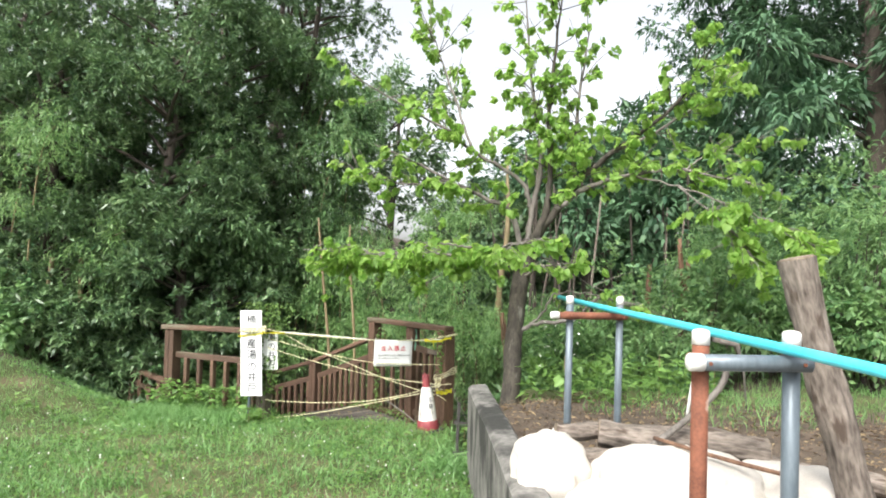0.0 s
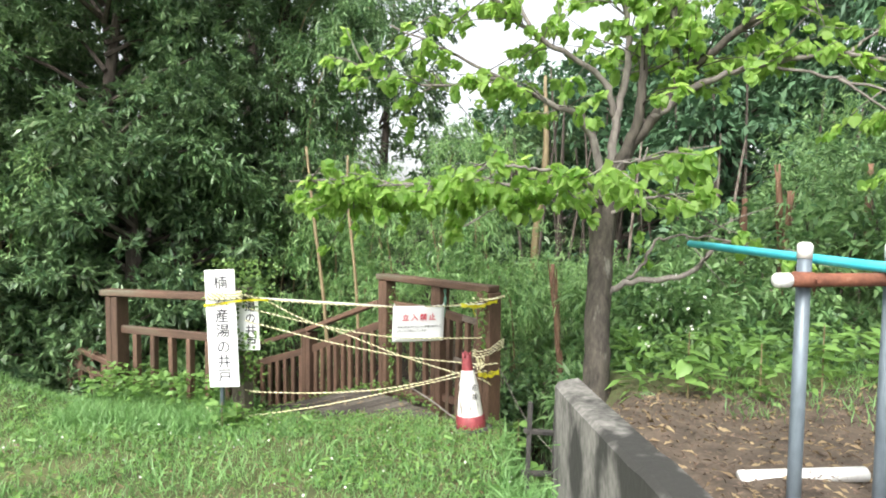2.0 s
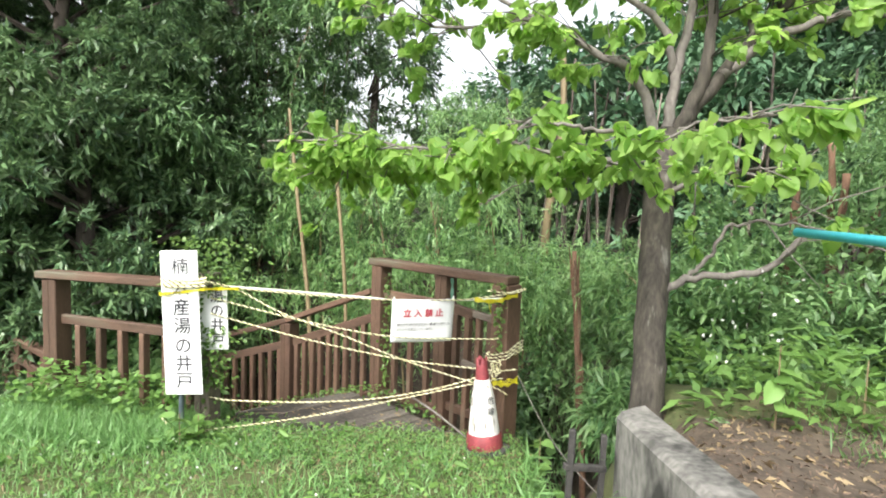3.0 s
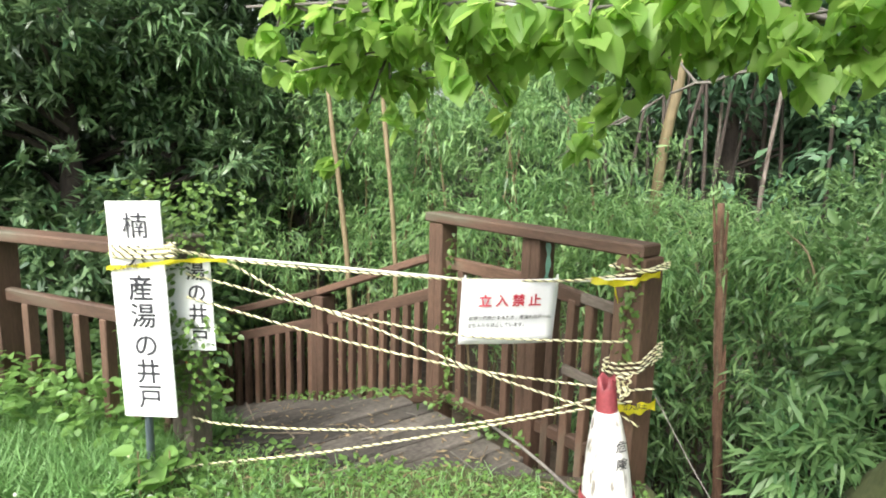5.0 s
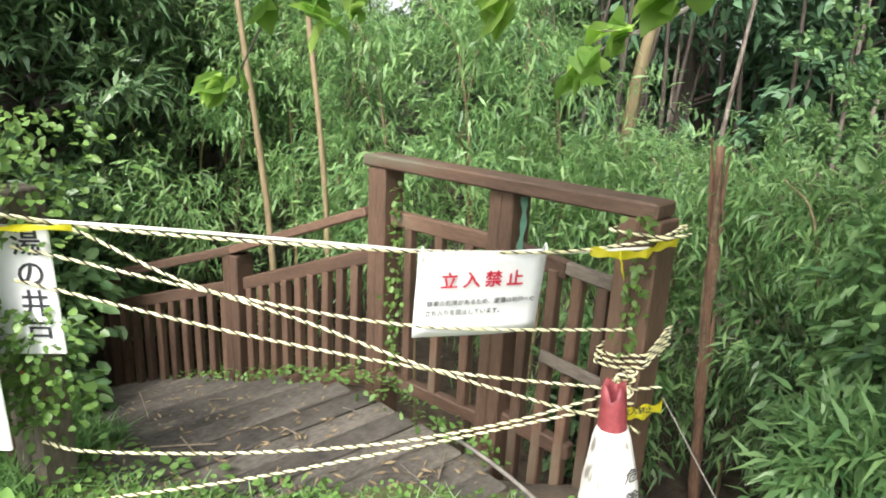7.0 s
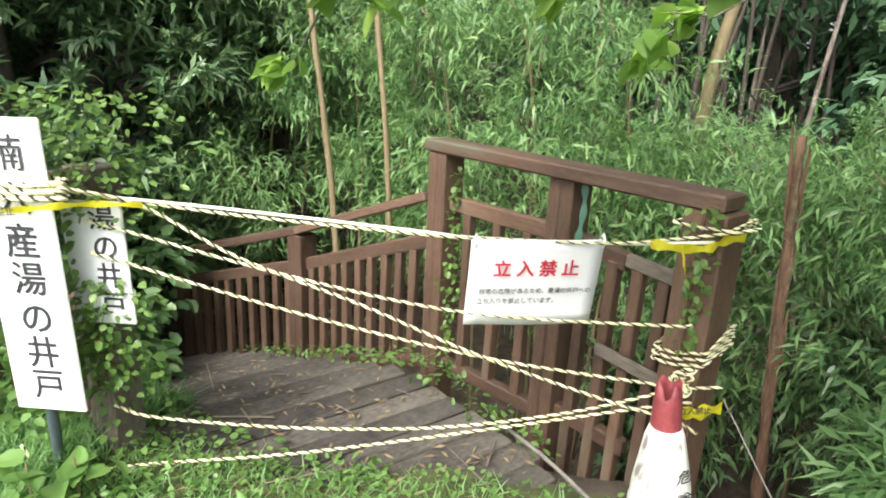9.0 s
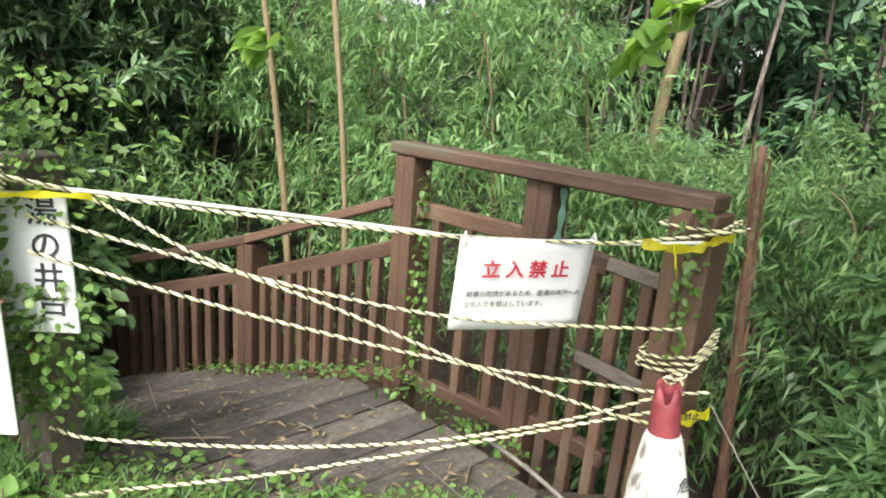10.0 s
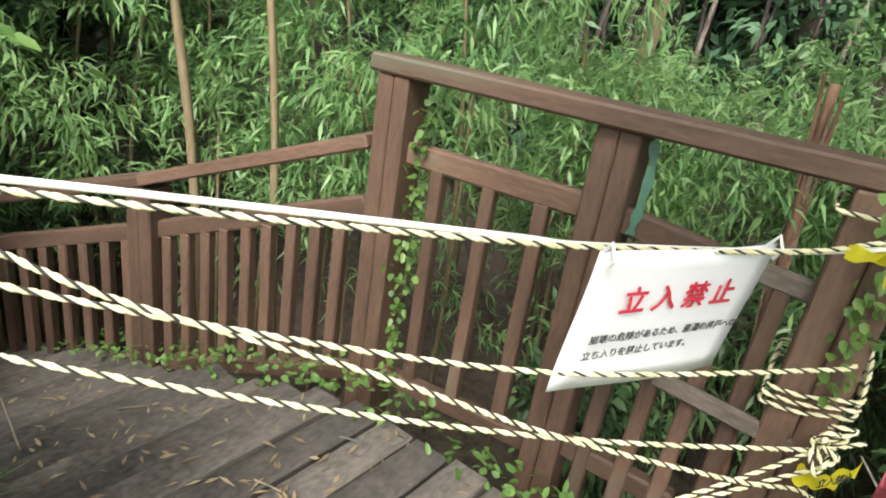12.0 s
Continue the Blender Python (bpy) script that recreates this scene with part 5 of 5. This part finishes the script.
leaves("tall_grass", p, rng.normal(0, 0.35, p.shape) + np.array([0, 0, 1.0]), 0.17, 0.009, L_GRASS, None, "lance", 0.3, "longer grass along the fence foot", "stuff", "grass")
p = on_ground(1900, -1.95, 0.25, 7.0, 7.62)
p[:, 2] += rng.uniform(0.01, 0.07, len(p))
leaves("weeds", p, rng.normal(0, 1, p.shape) * np.array([1, 1, 0.3]), 0.026, 0.018, L_WEED, None, "round", 0.1, "small weeds creeping over the ramp edge", "stuff", "weeds")
p = on_ground(2600, -1.9, 0.25, 6.9, 7.56)
leaves("grass_tuft", p, rng.normal(0, 0.5, p.shape) + np.array([0, 0, 0.8]), 0.09, 0.006, L_GRASS, None, "lance", 0.3, "thin grass blades along the ramp edge", "stuff", "grass")
p = on_ground(500, -1.7, 0.2, 6.9, 7.56)
p[:, 2] += 0.02
leaves("dry_grass", p, rng.normal(0, 1, p.shape) * np.array([1, 1, 0.2]), 0.09, 0.007, L_DRY, None, "lance", 0.2, "dead straw along the ramp edge", "stuff", "dry grass")
p = on_ground(1500, -3.3, -2.05, 7.35, 8.0)
p[:, 2] += rng.uniform(0.0, 0.5, len(p)) ** 1.5
leaves("weeds", p, rng.normal(0, 1, p.shape) * np.array([1, 1, 0.35]), 0.06, 0.04, L_WEED, None, "round", 0.1, "weeds growing through the fence", "stuff", "weeds")
p = on_ground(9000, 1.4, 9, 5.6, 8.2, lambda x, y: y + 0.3 * np.sin(x * 3) > 5.9)
leaves("grass", p, rng.normal(0, 0.35, p.shape) + np.array([0, 0, 1.0]), 0.11, 0.007, L_GRASS, None, "lance", 0.3, "rough grass at the back of the terrace", "stuff", "grass")
p = on_ground(5000, 0.6, 4.5, 3.0, 6.8, lambda x, y: x > wall_x(y) + 0.2)
leaves("dry_litter", p, rng.normal(0, 1, p.shape) * np.array([1, 1, 0.2]) + np.array([0, 0, 0.1]), 0.06, 0.02, L_DRY, None, "lance", 0.2, "dry leaves and twigs on brown soil", "stuff", "litter")
p = on_ground(700, 0.9, 2.6, 6.5, 7.4)
p[:, 2] += rng.uniform(0.0, 0.35, len(p))
leaves("weeds", p, rng.normal(0, 1, p.shape) * np.array([1, 1, 0.35]), 0.11, 0.04, L_WEED, None, "lance", 0.1, "bright green weeds beside the tree", "stuff", "weeds")
p = on_ground(34, 1.0, 1.4, 6.5, 7.0)
p[:, 2] += rng.uniform(0.3, 0.75, len(p))
leaves("wild_flower", p, rng.normal(0, 0.6, p.shape) + np.array([0, 0, 1]), 0.022, 0.02, L_FLOWER, None, "round", 0.05, "small white wild flowers beside the tree", "stuff", "flowers")
p = on_ground(1500, 0.15, 0.55, 5.8, 7.4)
leaves("weeds", p, rng.normal(0, 0.6, p.shape) + np.array([0, 0, 0.7]), 0.2, 0.012, L_GRASS, None, "lance", 0.35, "straggling grass by the wall end", "stuff", "grass")


def broad_weed(x, y, h, seed):
    r = random.Random(seed)
    z = float(height(x, y))
    n = 10
    pos = np.array([(x + r.gauss(0, .05), y + r.gauss(0, .05), z + r.uniform(0.06, h)) for _ in range(n)])
    d = np.array([(r.gauss(0, 1), r.gauss(0, 1) - 0.5, r.uniform(-.3, .3)) for _ in range(n)])
    t = thing("weed_plant", (x, y, z), "broad-leaved bright green weed at the fence foot", "plant", "broad weeds")
    leaves("foliage", pos, d, 0.10, 0.08, L_WEED, t, "heart", 0.1).matrix_basis = t.matrix_basis.inverted()
    bm = bmesh.new()
    tube(bm, [(x, y, z - 0.02), (x, y, z + h)], [0.006, 0.003], 5)
    part("stem", bm, M_CULM, t).matrix_basis = t.matrix_basis.inverted()


for i, (x, y, h) in enumerate(((-1.93, 7.1, 0.22), (-1.86, 7.2, 0.18), (0.28, 7.6, 0.3), (0.4, 7.3, 0.25), (-2.0, 8.6, 0.3), (-2.4, 8.9, 0.4), (1.25, 6.5, 0.4), (1.7, 6.6, 0.35), (2.1, 6.7, 0.4), (2.6, 6.8, 0.4))):
    broad_weed(x, y, h, 600 + i)

# fallen leaves, moss tufts and twigs on the ramp
def on_ramp(n, f_from, f_to, t_from=-0.85, t_to=1.8):
    """Points on the boards; f runs from 0 at the back ends to 1 at the front ends."""
    out = []
    for t, f in zip(rng.uniform(t_from, t_to, n), rng.uniform(f_from, f_to, n)):
        front, back = deck_span(t)
        q = RO + RD * t + RU * (back + (front - back) * f)
        out.append((q.x, q.y, deck_z(t) + 0.026))
    return np.array(out)


p = on_ramp(420, 0.02, 0.95)
leaves("fallen_leaf_litter", p, rng.normal(0, 1, p.shape) * np.array([1, 1, 0.06]), 0.05, 0.012, L_DRY, None, "lance", 0.05, "dry leaves and twigs scattered on the ramp", "stuff", "litter")
p = on_ramp(420, -0.14, 0.05)
p[:, 2] += rng.uniform(0, 0.06, len(p))
leaves("weeds", p, rng.normal(0, 1, p.shape) * np.array([1, 1, 0.5]), 0.035, 0.022, L_WEED, None, "round", 0.1, "weeds along the back edge of the ramp", "stuff", "weeds")
p = on_ramp(240, 0.7, 1.0, -0.6, 1.2)
p[:, 2] += rng.uniform(0, 0.05, len(p))
leaves("weeds", p, rng.normal(0, 1, p.shape) * np.array([1, 1, 0.5]), 0.045, 0.03, L_WEED, None, "round", 0.1, "weeds growing between the ramp boards", "stuff", "weeds")
for i in range(14):
    a = on_ramp(1, 0.05, 0.8)[0]
    w = rng.normal(0, 0.12, 2)
    cord([tuple(a + np.array([0, 0, 0.012])), (a[0] + w[0] * 0.5, a[1] + w[1] * 0.5, a[2] + 0.018), (a[0] + w[0], a[1] + w[1], a[2] + 0.02)], 0.003, M_TWIG if i % 2 else M_LOGEND, "twig", "small dry twig lying on the ramp boards", "twig")["group"] = "twigs on the ramp"
p = on_ground(7000, 0.6, 3.6, 4.3, 6.9, lambda x, y: x > wall_x(np.minimum(y, 6.1)) + 0.17)
p[:, 2] += rng.uniform(0, 0.05, len(p))
leaves("bark_chips", p, rng.normal(0, 1, p.shape) * np.array([1, 1, 0.3]), 0.03, 0.008, L_CHIP, None, "lance", 0.15, "brown bark chips and dead twigs heaped on soil", "stuff", "litter")


t5 = tape("plastic_strap", [(-0.37, 8.165, 0.985), (-0.365, 8.155, 0.9), (-0.372, 8.15, 0.8), (-0.378, 8.15, 0.735)], 0.03, "pale green plastic strap hanging from the top rail", mat=M_STRAP)


def black_frame():
    f = thing("black_frame", (0.38, 6.5, 0.0), "black plastic frame standing in weeds by the wall end", "frame")
    for name, a, b in (("upright", (0.30, 6.5, -0.45), (0.325, 6.5, 0.50)), ("upright", (0.47, 6.56, -0.4), (0.485, 6.56, 0.46)), ("crossbar", (0.29, 6.49, 0.32), (0.50, 6.56, 0.29)), ("crossbar", (0.28, 6.49, 0.06), (0.49, 6.56, 0.03))):
        beam(name, a, b, 0.035, 0.03, M_RUBBER, f, 0.004)


black_frame()

# taller tufts in the lawn
p = on_ground(16000, -7, 0.9, 3.2, 7.3, lambda x, y: lawn_only(x, y) & (np.sin(x * 4.1 + np.sin(y * 3.3) * 2) + np.sin(y * 5.7 - x * 2.2) > 0.95))
leaves("grass_tuft", p, rng.normal(0, 0.45, p.shape) + np.array([0, 0, 1.0]), 0.15, 0.009, L_GRASS, None, "lance", 0.35, "taller tufts of grass in the lawn", "stuff", "grass")
p = on_ground(2600, -7, 0.9, 3.2, 7.3, lambda x, y: lawn_only(x, y) & (np.sin(x * 3.1 + 2 + np.sin(y * 2.3) * 2) + np.sin(y * 4.7 - x * 3.2) > 0.9))
p[:, 2] += rng.uniform(0.02, 0.1, len(p))
leaves("lawn_weeds", p, rng.normal(0, 1, p.shape) * np.array([1, 1, 0.35]) + np.array([0, 0, 0.2]), 0.075, 0.028, L_WEED, None, "round", 0.12, "broad weeds scattered in the lawn", "stuff", "weeds")
p = on_ground(1600, -3.0, 0.4, 5.0, 7.3, lawn_only)
p[:, 2] += 0.02
leaves("dry_grass", p, rng.normal(0, 1, p.shape) * np.array([1, 1, 0.25]), 0.07, 0.006, L_DRY, None, "lance", 0.2, "dry straw and dead grass on the lawn", "stuff", "dry grass")
